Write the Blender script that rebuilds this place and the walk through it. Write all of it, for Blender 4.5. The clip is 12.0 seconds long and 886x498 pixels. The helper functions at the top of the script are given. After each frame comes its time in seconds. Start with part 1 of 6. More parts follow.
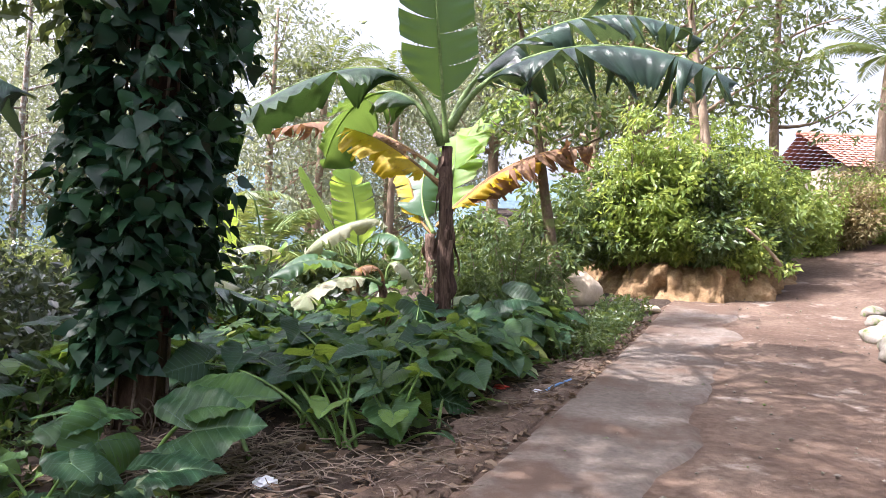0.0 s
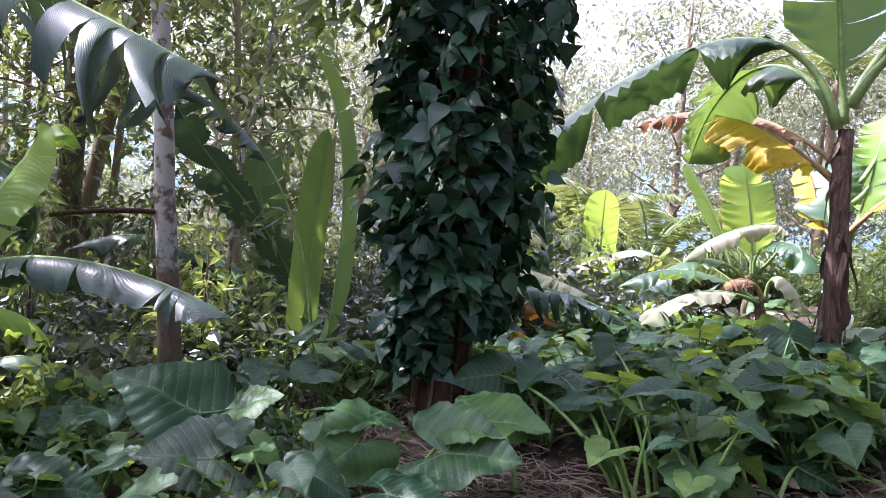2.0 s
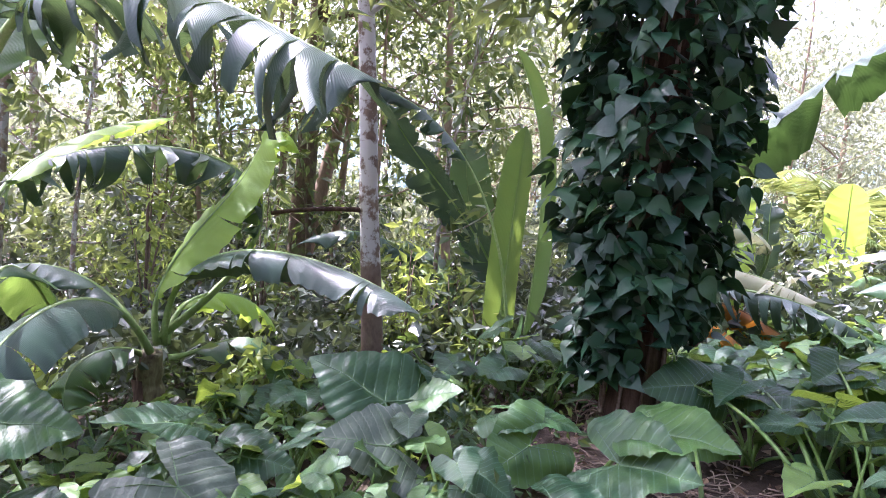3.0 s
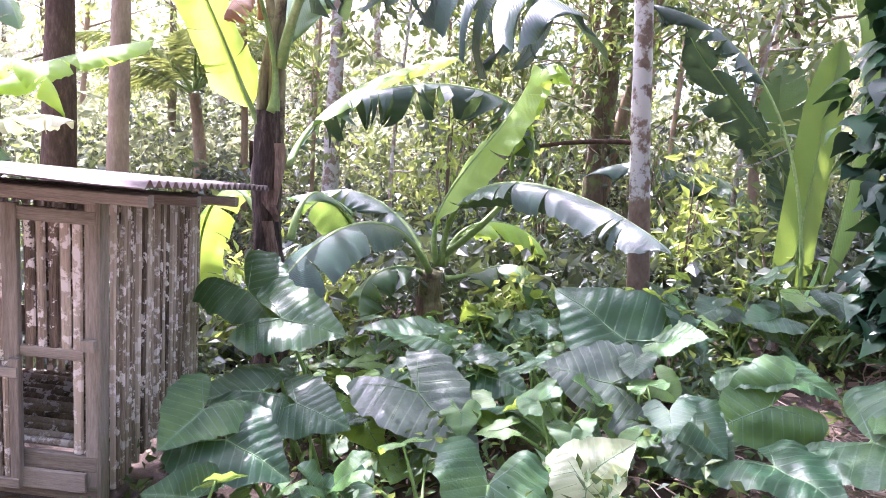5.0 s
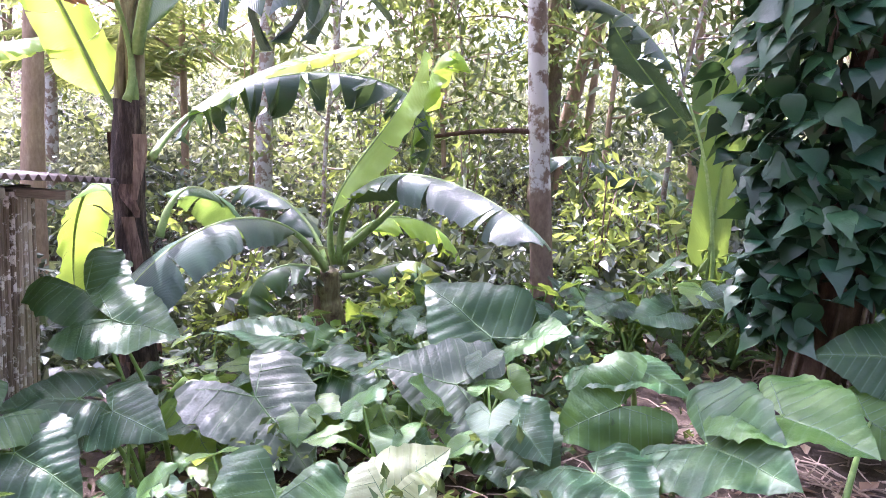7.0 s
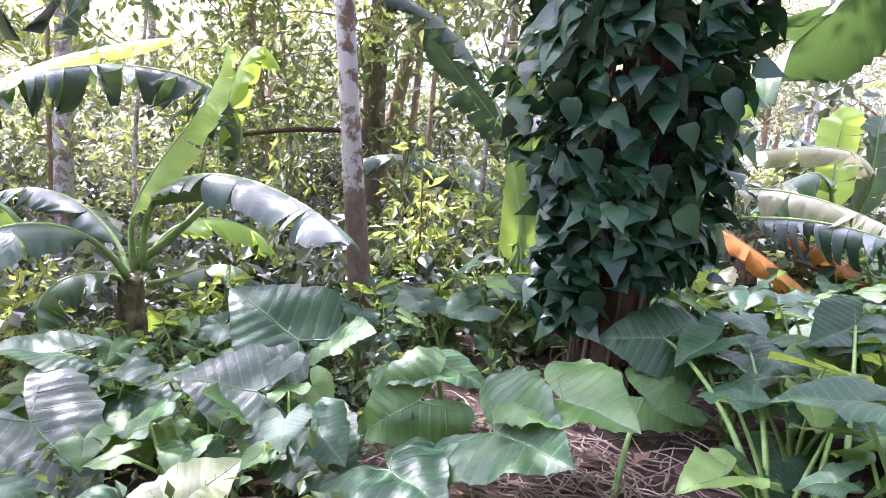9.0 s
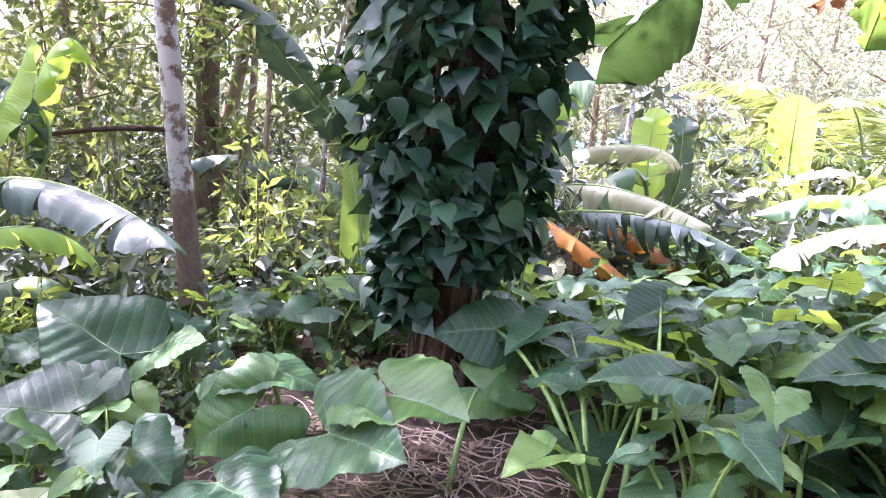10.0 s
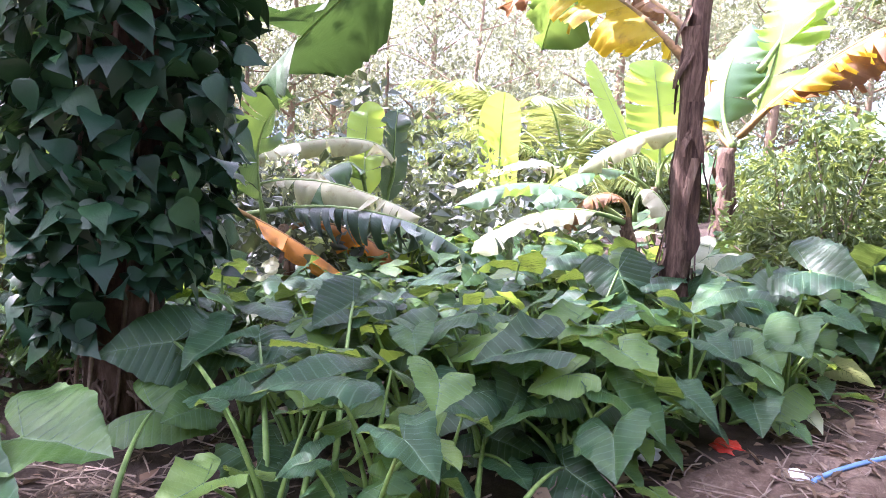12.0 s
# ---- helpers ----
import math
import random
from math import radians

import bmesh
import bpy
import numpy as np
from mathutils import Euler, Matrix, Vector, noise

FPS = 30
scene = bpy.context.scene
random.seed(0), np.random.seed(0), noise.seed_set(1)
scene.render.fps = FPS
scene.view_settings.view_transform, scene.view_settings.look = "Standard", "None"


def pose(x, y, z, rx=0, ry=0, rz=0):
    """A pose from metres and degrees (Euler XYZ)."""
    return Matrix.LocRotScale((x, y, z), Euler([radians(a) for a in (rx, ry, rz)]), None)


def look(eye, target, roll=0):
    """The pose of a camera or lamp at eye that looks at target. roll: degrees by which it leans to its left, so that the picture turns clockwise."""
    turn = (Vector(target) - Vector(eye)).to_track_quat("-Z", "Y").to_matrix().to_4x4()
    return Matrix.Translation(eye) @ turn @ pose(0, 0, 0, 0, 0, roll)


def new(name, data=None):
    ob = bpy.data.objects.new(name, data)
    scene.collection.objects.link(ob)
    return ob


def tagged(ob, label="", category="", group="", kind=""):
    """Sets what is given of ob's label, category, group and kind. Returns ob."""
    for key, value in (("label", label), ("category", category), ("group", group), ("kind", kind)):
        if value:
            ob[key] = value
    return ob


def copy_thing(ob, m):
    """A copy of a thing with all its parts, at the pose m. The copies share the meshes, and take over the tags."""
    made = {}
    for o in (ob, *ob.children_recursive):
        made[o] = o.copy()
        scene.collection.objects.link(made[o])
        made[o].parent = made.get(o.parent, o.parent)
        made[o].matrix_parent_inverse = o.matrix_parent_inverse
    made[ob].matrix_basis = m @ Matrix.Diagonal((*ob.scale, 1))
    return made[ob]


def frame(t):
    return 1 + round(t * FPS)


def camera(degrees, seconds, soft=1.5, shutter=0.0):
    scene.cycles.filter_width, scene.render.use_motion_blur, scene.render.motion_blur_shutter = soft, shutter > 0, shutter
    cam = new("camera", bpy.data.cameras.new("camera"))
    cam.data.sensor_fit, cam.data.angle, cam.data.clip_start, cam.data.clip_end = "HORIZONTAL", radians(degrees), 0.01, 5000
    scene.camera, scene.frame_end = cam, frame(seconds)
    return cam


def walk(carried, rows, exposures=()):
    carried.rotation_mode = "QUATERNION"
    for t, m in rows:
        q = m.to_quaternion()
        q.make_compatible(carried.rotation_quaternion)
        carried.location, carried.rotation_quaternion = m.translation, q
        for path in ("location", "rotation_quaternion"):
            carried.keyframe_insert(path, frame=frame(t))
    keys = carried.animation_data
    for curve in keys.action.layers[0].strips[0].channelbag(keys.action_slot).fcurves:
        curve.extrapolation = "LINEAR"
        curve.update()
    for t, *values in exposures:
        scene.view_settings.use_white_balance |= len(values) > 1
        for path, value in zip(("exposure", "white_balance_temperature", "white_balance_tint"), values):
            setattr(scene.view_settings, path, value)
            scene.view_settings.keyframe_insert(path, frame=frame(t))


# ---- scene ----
cam = camera(64.3, 12.0, soft=0.65)
PATH = [
    (0, (0.165, 0.155, 1.434), (0.09, 2.153, 1.477), 1.3),
    (0.5, (0.352, 0.443, 1.461), (0.029, 2.417, 1.506), 1.9),
    (1, (0.517, 0.691, 1.467), (-0.091, 2.597, 1.501), 2.8),
    (1.5, (0.572, 0.945, 1.485), (-0.334, 2.728, 1.507), 3.5),
    (2, (0.614, 1.123, 1.49), (-0.547, 2.752, 1.488), 4.2),
    (2.5, (0.665, 1.289, 1.502), (-0.786, 2.666, 1.477), 4.8),
    (2.7, (0.695, 1.307, 1.503), (-0.831, 2.6, 1.479), 4.8),
    (4.3, (0.886, 1.524, 1.594), (-0.922, 2.319, 1.281), 4.5),
    (4.5, (0.891, 1.569, 1.573), (-0.957, 2.268, 1.263), 4.5),
    (5, (0.953, 1.721, 1.583), (-0.982, 2.101, 1.252), 4.5),
    (5.5, (1.0, 1.895, 1.598), (-0.956, 2.129, 1.254), 4.4),
    (6, (0.977, 2.084, 1.569), (-0.98, 2.3, 1.219), 4.3),
    (6.5, (0.903, 2.323, 1.578), (-1.05, 2.585, 1.236), 4.1),
    (7, (0.853, 2.478, 1.547), (-1.079, 2.885, 1.224), 3.9),
    (7.2, (0.843, 2.515, 1.532), (-1.072, 3.0, 1.22), 3.9),
    (8.8, (0.893, 2.642, 1.57), (-0.931, 3.405, 1.269), 4.2),
    (9, (0.898, 2.664, 1.571), (-0.897, 3.494, 1.272), 4.2),
    (9.5, (0.918, 2.697, 1.58), (-0.812, 3.66, 1.296), 4.0),
    (10, (0.945, 2.738, 1.578), (-0.638, 3.929, 1.306), 3.9),
    (10.5, (0.956, 2.797, 1.577), (-0.539, 4.099, 1.316), 3.7),
    (11, (0.993, 2.863, 1.582), (-0.425, 4.249, 1.325), 3.5),
    (11.5, (1.019, 2.969, 1.579), (-0.26, 4.487, 1.334), 3.3),
    (12, (1.035, 3.109, 1.569), (-0.047, 4.774, 1.331), 3.0),
]
EXPOSE = [(0.0, 1.34, 5900, 24), (1.5, 1.42, 5500, 34), (2.7, 2.0, 5500, 38), (4.3, 2.9, 5550, 44), (7.2, 2.9, 5550, 44), (10.5, 2.8, 5550, 43), (12.0, 2.6, 5600, 42)]
walk(cam, [(t, look(eye, target, roll)) for t, eye, target, roll in PATH], EXPOSE)

# ---- light ----
SUN_BEARING, SUN_HEIGHT = 109.0, 56.0  # degrees to the left of +y, degrees above the horizon
world = bpy.data.worlds.new("sky")
scene.world = world
world.use_nodes = True
wn, wl = world.node_tree.nodes, world.node_tree.links
sky = wn.new("ShaderNodeTexSky")
sky.sky_type, sky.sun_disc = "NISHITA", False
sky.sun_elevation, sky.sun_rotation = radians(SUN_HEIGHT), radians(-SUN_BEARING)
sky.air_density, sky.dust_density, sky.ozone_density = 1.0, 7.0, 0.6
wn["Background"].inputs["Strength"].default_value = 0.15
haze = wn.new("ShaderNodeHueSaturation")  # humid air: a whitish sky
haze.inputs["Saturation"].default_value, haze.inputs["Value"].default_value = 0.4, 1.25
wl.new(sky.outputs["Color"], haze.inputs["Color"])
wl.new(haze.outputs["Color"], wn["Background"].inputs["Color"])
sun = new("sun", bpy.data.lights.new("sun", "SUN"))
sun.data.energy, sun.data.angle, sun.data.color = 5.0, radians(0.6), (1.0, 0.93, 0.8)
b, h = radians(SUN_BEARING), radians(SUN_HEIGHT)
sun_from = Vector((-math.sin(b) * math.cos(h), math.cos(b) * math.cos(h), math.sin(h)))
sun.matrix_world = look(sun_from * 60, (0, 0, 0))


# ---- materials ----
def node_material(name):
    m = bpy.data.materials.new(name)
    m.use_nodes = True
    n = m.node_tree.nodes
    return m, n, m.node_tree.links, n["Principled BSDF"]


def ramp(n, stops):
    r = n.new("ShaderNodeValToRGB")
    e = r.color_ramp.elements
    while len(e) < len(stops):
        e.new(0.5)
    for el, (p, c) in zip(e, stops):
        el.position, el.color = p, (*c, 1)
    return r


def tex_noise(n, l, vec, scale, detail=4.0, rough=0.55):
    t = n.new("ShaderNodeTexNoise")
    t.inputs["Scale"].default_value, t.inputs["Detail"].default_value, t.inputs["Roughness"].default_value = scale, detail, rough
    if vec is not None:
        l.new(vec, t.inputs["Vector"])
    return t


def mix_colour(n, l, fac, a, b, blend="MIX"):
    m = n.new("ShaderNodeMix")
    m.data_type, m.blend_type = "RGBA", blend
    for key, value in ((0, fac), (6, a), (7, b)):
        if isinstance(value, (int, float)):
            m.inputs[key].default_value = value
        elif isinstance(value, tuple):
            m.inputs[key].default_value = (*value, 1)
        else:
            l.new(value, m.inputs[key])
    return m.outputs[2]


def bump(n, l, height, strength, distance, bsdf):
    bp = n.new("ShaderNodeBump")
    bp.inputs["Strength"].default_value, bp.inputs["Distance"].default_value = strength, distance
    l.new(height, bp.inputs["Height"])
    l.new(bp.outputs["Normal"], bsdf.inputs["Normal"])
    return bp


def leaf_material(name, colours, through_colour, rough=0.45, glow=0.35, veins=0.0, vein_colour=(0.3, 0.4, 0.15), blotch=None, spec=0.5, lateral=0.0):
    """Foliage: colour varies leaf by leaf and in blotches; part of the light passes through. veins: cross veins a metre, along u."""
    m, n, l, bsdf = node_material(name)
    geo, obj = n.new("ShaderNodeNewGeometry"), n.new("ShaderNodeTexCoord")
    r = ramp(n, [(i / max(1, len(colours) - 1), c) for i, c in enumerate(colours)])
    ns = tex_noise(n, l, obj.outputs["Object"], 2.3, 5)
    add = n.new("ShaderNodeMath")
    add.operation = "MULTIPLY_ADD"
    l.new(ns.outputs["Fac"], add.inputs[0])
    add.inputs[1].default_value = 1.1
    sub = n.new("ShaderNodeMath")
    sub.operation = "MULTIPLY_ADD"
    l.new(n.new("ShaderNodeObjectInfo").outputs["Random"] if lateral else geo.outputs["Random Per Island"], sub.inputs[0])
    sub.inputs[1].default_value, sub.inputs[2].default_value = 0.75, -0.43
    l.new(sub.outputs[0], add.inputs[2])
    l.new(add.outputs[0], r.inputs["Fac"])
    col = r.outputs["Color"]
    if blotch:
        fine = tex_noise(n, l, obj.outputs["Object"], 9.0, 6, 0.7)
        br = ramp(n, [(0.55, (0, 0, 0)), (0.68, (1, 1, 1))])
        l.new(fine.outputs["Fac"], br.inputs["Fac"])
        col = mix_colour(n, l, br.outputs["Color"], col, blotch)
    if veins:
        sep = n.new("ShaderNodeSeparateXYZ")
        l.new(obj.outputs["UV"], sep.inputs[0])
        ab = n.new("ShaderNodeMath")
        ab.operation = "ABSOLUTE"
        l.new(sep.outputs["Y"], ab.inputs[0])
        sl = n.new("ShaderNodeMath")  # veins lean towards the tip
        sl.operation = "MULTIPLY_ADD"
        l.new(ab.outputs[0], sl.inputs[0])
        sl.inputs[1].default_value = -0.35
        l.new(sep.outputs["X"], sl.inputs[2])
        com = n.new("ShaderNodeCombineXYZ")
        l.new(sl.outputs[0], com.inputs[0])
        wv = n.new("ShaderNodeTexWave")
        wv.inputs["Scale"].default_value, wv.inputs["Distortion"].default_value = veins * 1.5, 1.8
        wv.inputs["Detail"].default_value, wv.inputs["Detail Scale"].default_value = 2.0, 0.6
        l.new(com.outputs[0], wv.inputs["Vector"])
        vr = ramp(n, [(0.72, (0, 0, 0)), (1.0, (1, 1, 1))])
        l.new(wv.outputs["Fac"], vr.inputs["Fac"])
        vm = n.new("ShaderNodeMath")
        vm.operation = "MULTIPLY"
        l.new(vr.outputs["Color"], vm.inputs[0])
        vm.inputs[1].default_value = 0.2
        col = mix_colour(n, l, vm.outputs[0], col, vein_colour)
        bump(n, l, wv.outputs["Fac"], 0.3, 0.004, bsdf)
    else:
        bump(n, l, tex_noise(n, l, obj.outputs["Object"], 30, 3).outputs["Fac"], 0.3, 0.01, bsdf)
    if lateral:  # paler tissue beside the side veins of a heart-shaped blade
        def calc(op, a, b=0.0):
            q = n.new("ShaderNodeMath")
            q.operation = op
            for key, value in ((0, a), (1, b)):
                if isinstance(value, float):
                    q.inputs[key].default_value = value
                else:
                    l.new(value, q.inputs[key])
            return q.outputs[0]

        sep = n.new("ShaderNodeSeparateXYZ")
        l.new(obj.outputs["UV"], sep.inputs[0])
        away = calc("ABSOLUTE", sep.outputs["Y"])
        lean = calc("DIVIDE", calc("SUBTRACT", sep.outputs["X"], calc("MULTIPLY", away, 0.48)), lateral)
        off = calc("ABSOLUTE", calc("SUBTRACT", calc("FRACT", calc("ADD", lean, 40.5)), 0.5))
        near = n.new("ShaderNodeMapRange")
        l.new(off, near.inputs["Value"])
        near.inputs["From Min"].default_value, near.inputs["From Max"].default_value = 0.015, 0.11
        near.inputs["To Min"].default_value, near.inputs["To Max"].default_value = 0.62, 0.0
        mid = n.new("ShaderNodeMapRange")
        l.new(away, mid.inputs["Value"])
        mid.inputs["From Min"].default_value, mid.inputs["From Max"].default_value = 0.008, 0.05
        mid.inputs["To Min"].default_value, mid.inputs["To Max"].default_value = 0.6, 0.0
        mottle = tex_noise(n, l, obj.outputs["Object"], 14.0, 5, 0.7)
        mask = calc("MULTIPLY", calc("MAXIMUM", near.outputs["Result"], mid.outputs["Result"]), calc("MULTIPLY", mottle.outputs["Fac"], 1.5))
        col = mix_colour(n, l, mask, col, vein_colour)
    l.new(col, bsdf.inputs["Base Color"])
    bsdf.inputs["Roughness"].default_value = rough
    bsdf.inputs["Specular IOR Level"].default_value = spec
    tr = n.new("ShaderNodeBsdfTranslucent")
    l.new(mix_colour(n, l, 0.75, col, through_colour), tr.inputs["Color"])
    mx = n.new("ShaderNodeMixShader")
    mx.inputs[0].default_value = glow
    l.new(bsdf.outputs[0], mx.inputs[1])
    l.new(tr.outputs[0], mx.inputs[2])
    l.new(mx.outputs[0], n["Material Output"].inputs["Surface"])
    return m


def rough_material(name, stops, scale=3.0, fine=25.0, relief=0.02, rough=0.9, stretch=(1, 1, 1), spots=None, spot_scale=7.0, spot_edge=(0.52, 0.6), by_object=0.0, coords="Object", above=0.0):
    """Earth, bark, wood: two scales of noise through a colour ramp, with relief; spots: patches of another colour."""
    m, n, l, bsdf = node_material(name)
    tc, mp = n.new("ShaderNodeTexCoord"), n.new("ShaderNodeMapping")
    mp.inputs["Scale"].default_value = stretch
    l.new(tc.outputs[coords], mp.inputs["Vector"])
    v = mp.outputs["Vector"]
    a, f = tex_noise(n, l, v, scale, 6, 0.6), tex_noise(n, l, v, fine, 8, 0.7)
    own = None
    if by_object:
        oi, own = n.new("ShaderNodeObjectInfo"), n.new("ShaderNodeMath")
        own.operation = "MULTIPLY"
        l.new(oi.outputs["Random"], own.inputs[0])
        own.inputs[1].default_value = 60.0
        for q in (a, f):
            q.noise_dimensions = "4D"
            l.new(own.outputs[0], q.inputs["W"])
    mx = n.new("ShaderNodeMath")
    mx.operation = "MULTIPLY_ADD"
    l.new(a.outputs["Fac"], mx.inputs[0])
    mx.inputs[1].default_value = 0.9
    hf = n.new("ShaderNodeMath")
    hf.operation = "MULTIPLY_ADD"
    l.new(f.outputs["Fac"], hf.inputs[0])
    hf.inputs[1].default_value, hf.inputs[2].default_value = 0.8, -0.35
    last = hf.outputs[0]
    if by_object:
        oi, ad = n.new("ShaderNodeObjectInfo"), n.new("ShaderNodeMath")
        ad.operation = "MULTIPLY_ADD"
        l.new(oi.outputs["Random"], ad.inputs[0])
        ad.inputs[1].default_value = by_object
        l.new(last, ad.inputs[2])
        last = ad.outputs[0]
    l.new(last, mx.inputs[2])
    r = ramp(n, stops)
    l.new(mx.outputs[0], r.inputs["Fac"])
    col = r.outputs["Color"]
    if spots:
        sn = tex_noise(n, l, tc.outputs[coords], spot_scale, 7, 0.65)
        if own is not None:
            sn.noise_dimensions = "4D"
            l.new(own.outputs[0], sn.inputs["W"])
        sr = ramp(n, [(spot_edge[0], (0, 0, 0)), (spot_edge[1], (1, 1, 1))])
        level = sn.outputs["Fac"]
        if above:  # the patches begin at this height
            sep, rise, sc = n.new("ShaderNodeSeparateXYZ"), n.new("ShaderNodeMapRange"), n.new("ShaderNodeMath")
            l.new(tc.outputs["Object"], sep.inputs[0])
            l.new(sep.outputs["Z"], rise.inputs["Value"])
            rise.inputs["From Min"].default_value, rise.inputs["From Max"].default_value = above - 0.12, above + 0.12
            sc.operation = "MULTIPLY"
            l.new(level, sc.inputs[0])
            l.new(rise.outputs["Result"], sc.inputs[1])
            level = sc.outputs[0]
        l.new(level, sr.inputs["Fac"])
        col = mix_colour(n, l, sr.outputs["Color"], col, spots)
    l.new(col, bsdf.inputs["Base Color"])
    bsdf.inputs["Roughness"].default_value = rough
    bsdf.inputs["Specular IOR Level"].default_value = 0.25
    bump(n, l, mx.outputs[0], 0.8, relief, bsdf)
    return m


M = {}
VEIN_STEP = 0.145  # side veins of an elephant ear, as a share of its length
M["banana"] = leaf_material("banana_leaf", [(0.03, 0.075, 0.04), (0.045, 0.11, 0.05), (0.075, 0.16, 0.06)], (0.34, 0.52, 0.07), 0.36, 0.26, 22.0, (0.10, 0.18, 0.09))
M["banana_young"] = leaf_material("young_banana_leaf", [(0.13, 0.25, 0.045), (0.18, 0.33, 0.055), (0.24, 0.38, 0.07)], (0.58, 0.74, 0.09), 0.4, 0.5, 22.0, (0.24, 0.38, 0.1))
# shade and bluish sky reflection are put into this leaf colour
M["banana_dark"] = leaf_material("shade_tinted_banana_leaf", [(0.02, 0.048, 0.036), (0.032, 0.07, 0.05), (0.052, 0.098, 0.068)], (0.18, 0.28, 0.07), 0.3, 0.16, 26.0, (0.10, 0.14, 0.11), spec=0.45)
# shaded copy of the banana leaf: the shade is in its deeper green
M["banana_deep"] = leaf_material("shaded_banana_leaf", [(0.022, 0.06, 0.024), (0.034, 0.085, 0.03), (0.05, 0.11, 0.036)], (0.16, 0.3, 0.05), 0.42, 0.1, 22.0, (0.07, 0.13, 0.06), spec=0.4)
M["banana_mid"] = leaf_material("green_banana_leaf", [(0.045, 0.105, 0.034), (0.07, 0.155, 0.042), (0.105, 0.2, 0.05)], (0.4, 0.56, 0.07), 0.38, 0.24, 22.0, (0.13, 0.22, 0.08))
M["banana_yellow"] = leaf_material("yellowed_banana_leaf", [(0.55, 0.4, 0.02), (0.66, 0.48, 0.02), (0.45, 0.38, 0.04)], (0.9, 0.68, 0.02), 0.5, 0.5, 22.0, (0.6, 0.5, 0.1), (0.3, 0.16, 0.03))
M["banana_orange"] = leaf_material("orange_banana_leaf", [(0.35, 0.15, 0.02), (0.5, 0.2, 0.02), (0.15, 0.07, 0.03)], (0.8, 0.35, 0.03), 0.55, 0.35, 22.0, (0.5, 0.3, 0.08), (0.07, 0.035, 0.02))
M["banana_dead"] = leaf_material("dead_banana_leaf", [(0.12, 0.06, 0.035), (0.22, 0.12, 0.07), (0.36, 0.24, 0.15)], (0.5, 0.25, 0.1), 0.75, 0.25, 22.0, (0.2, 0.12, 0.07), (0.5, 0.28, 0.05))
# bleached tone; on the withered plant it paints a whitish sheen
M["banana_pale"] = leaf_material("bleached_sheen_banana_leaf", [(0.3, 0.32, 0.2), (0.42, 0.42, 0.3), (0.2, 0.28, 0.12)], (0.6, 0.6, 0.3), 0.6, 0.3, 22.0, (0.45, 0.45, 0.35), (0.2, 0.14, 0.08))
M["petiole"] = rough_material("banana_petiole", [(0.2, (0.10, 0.16, 0.05)), (0.55, (0.2, 0.3, 0.1)), (0.8, (0.34, 0.4, 0.2))], 4, 30, 0.004, 0.5)
M["dry_petiole"] = rough_material("dry_petiole", [(0.2, (0.12, 0.07, 0.03)), (0.7, (0.4, 0.24, 0.1))], 4, 30, 0.004, 0.7)
M["ear"] = leaf_material("elephant_ear_leaf", [(0.007, 0.028, 0.016), (0.018, 0.06, 0.028), (0.07, 0.15, 0.036)], (0.34, 0.5, 0.07), 0.4, 0.24, vein_colour=(0.1, 0.18, 0.095), spec=0.26, lateral=VEIN_STEP)
# lighter copy of the ear leaf: sunlight painted in as yellow-green
M["ear_light"] = leaf_material("sunlit_elephant_ear_leaf", [(0.045, 0.115, 0.03), (0.08, 0.17, 0.04), (0.13, 0.23, 0.055)], (0.5, 0.66, 0.07), 0.38, 0.4, vein_colour=(0.17, 0.28, 0.1), spec=0.45, lateral=VEIN_STEP)
# greyer, blotched variant of the ear leaf
M["ear_dull"] = leaf_material("greyish_elephant_ear_leaf", [(0.034, 0.054, 0.04), (0.06, 0.09, 0.064), (0.094, 0.128, 0.09)], (0.3, 0.4, 0.1), 0.4, 0.12, vein_colour=(0.19, 0.22, 0.165), blotch=(0.1, 0.122, 0.09), spec=0.4, lateral=VEIN_STEP)
# direct sun on a leaf, put into a whitish base colour
M["ear_pale"] = leaf_material("sunlit_pale_elephant_ear_leaf", [(0.26, 0.32, 0.2), (0.36, 0.4, 0.26), (0.28, 0.37, 0.15)], (0.6, 0.7, 0.2), 0.42, 0.35, vein_colour=(0.45, 0.5, 0.33), lateral=VEIN_STEP)
M["ear_vein"] = rough_material("elephant_ear_vein", [(0.3, (0.07, 0.13, 0.06)), (0.7, (0.16, 0.25, 0.11))], 6, 30, 0.001, 0.5)
M["ear_stalk"] = rough_material("elephant_ear_stalk", [(0.2, (0.06, 0.11, 0.03)), (0.5, (0.13, 0.23, 0.06)), (0.8, (0.28, 0.38, 0.12))], 3, 20, 0.003, 0.4)
M["vine"] = leaf_material("vine_leaf", [(0.006, 0.026, 0.015), (0.014, 0.052, 0.027), (0.034, 0.095, 0.036)], (0.12, 0.25, 0.05), 0.42, 0.08, spec=0.3)
M["tree_leaf"] = leaf_material("tree_leaf", [(0.035, 0.062, 0.028), (0.075, 0.12, 0.05), (0.17, 0.205, 0.095)], (0.5, 0.58, 0.14), 0.34, 0.34, spec=0.7)
# distance haze is put into these leaves as a paler, greyer colour
M["tree_leaf_hazed"] = leaf_material("hazed_tree_leaf", [(0.08, 0.105, 0.07), (0.14, 0.17, 0.11), (0.26, 0.28, 0.19)], (0.5, 0.54, 0.26), 0.45, 0.36)
M["bush_leaf"] = leaf_material("bush_leaf", [(0.022, 0.045, 0.02), (0.05, 0.09, 0.036), (0.13, 0.18, 0.07)], (0.45, 0.56, 0.1), 0.38, 0.24, spec=0.4)
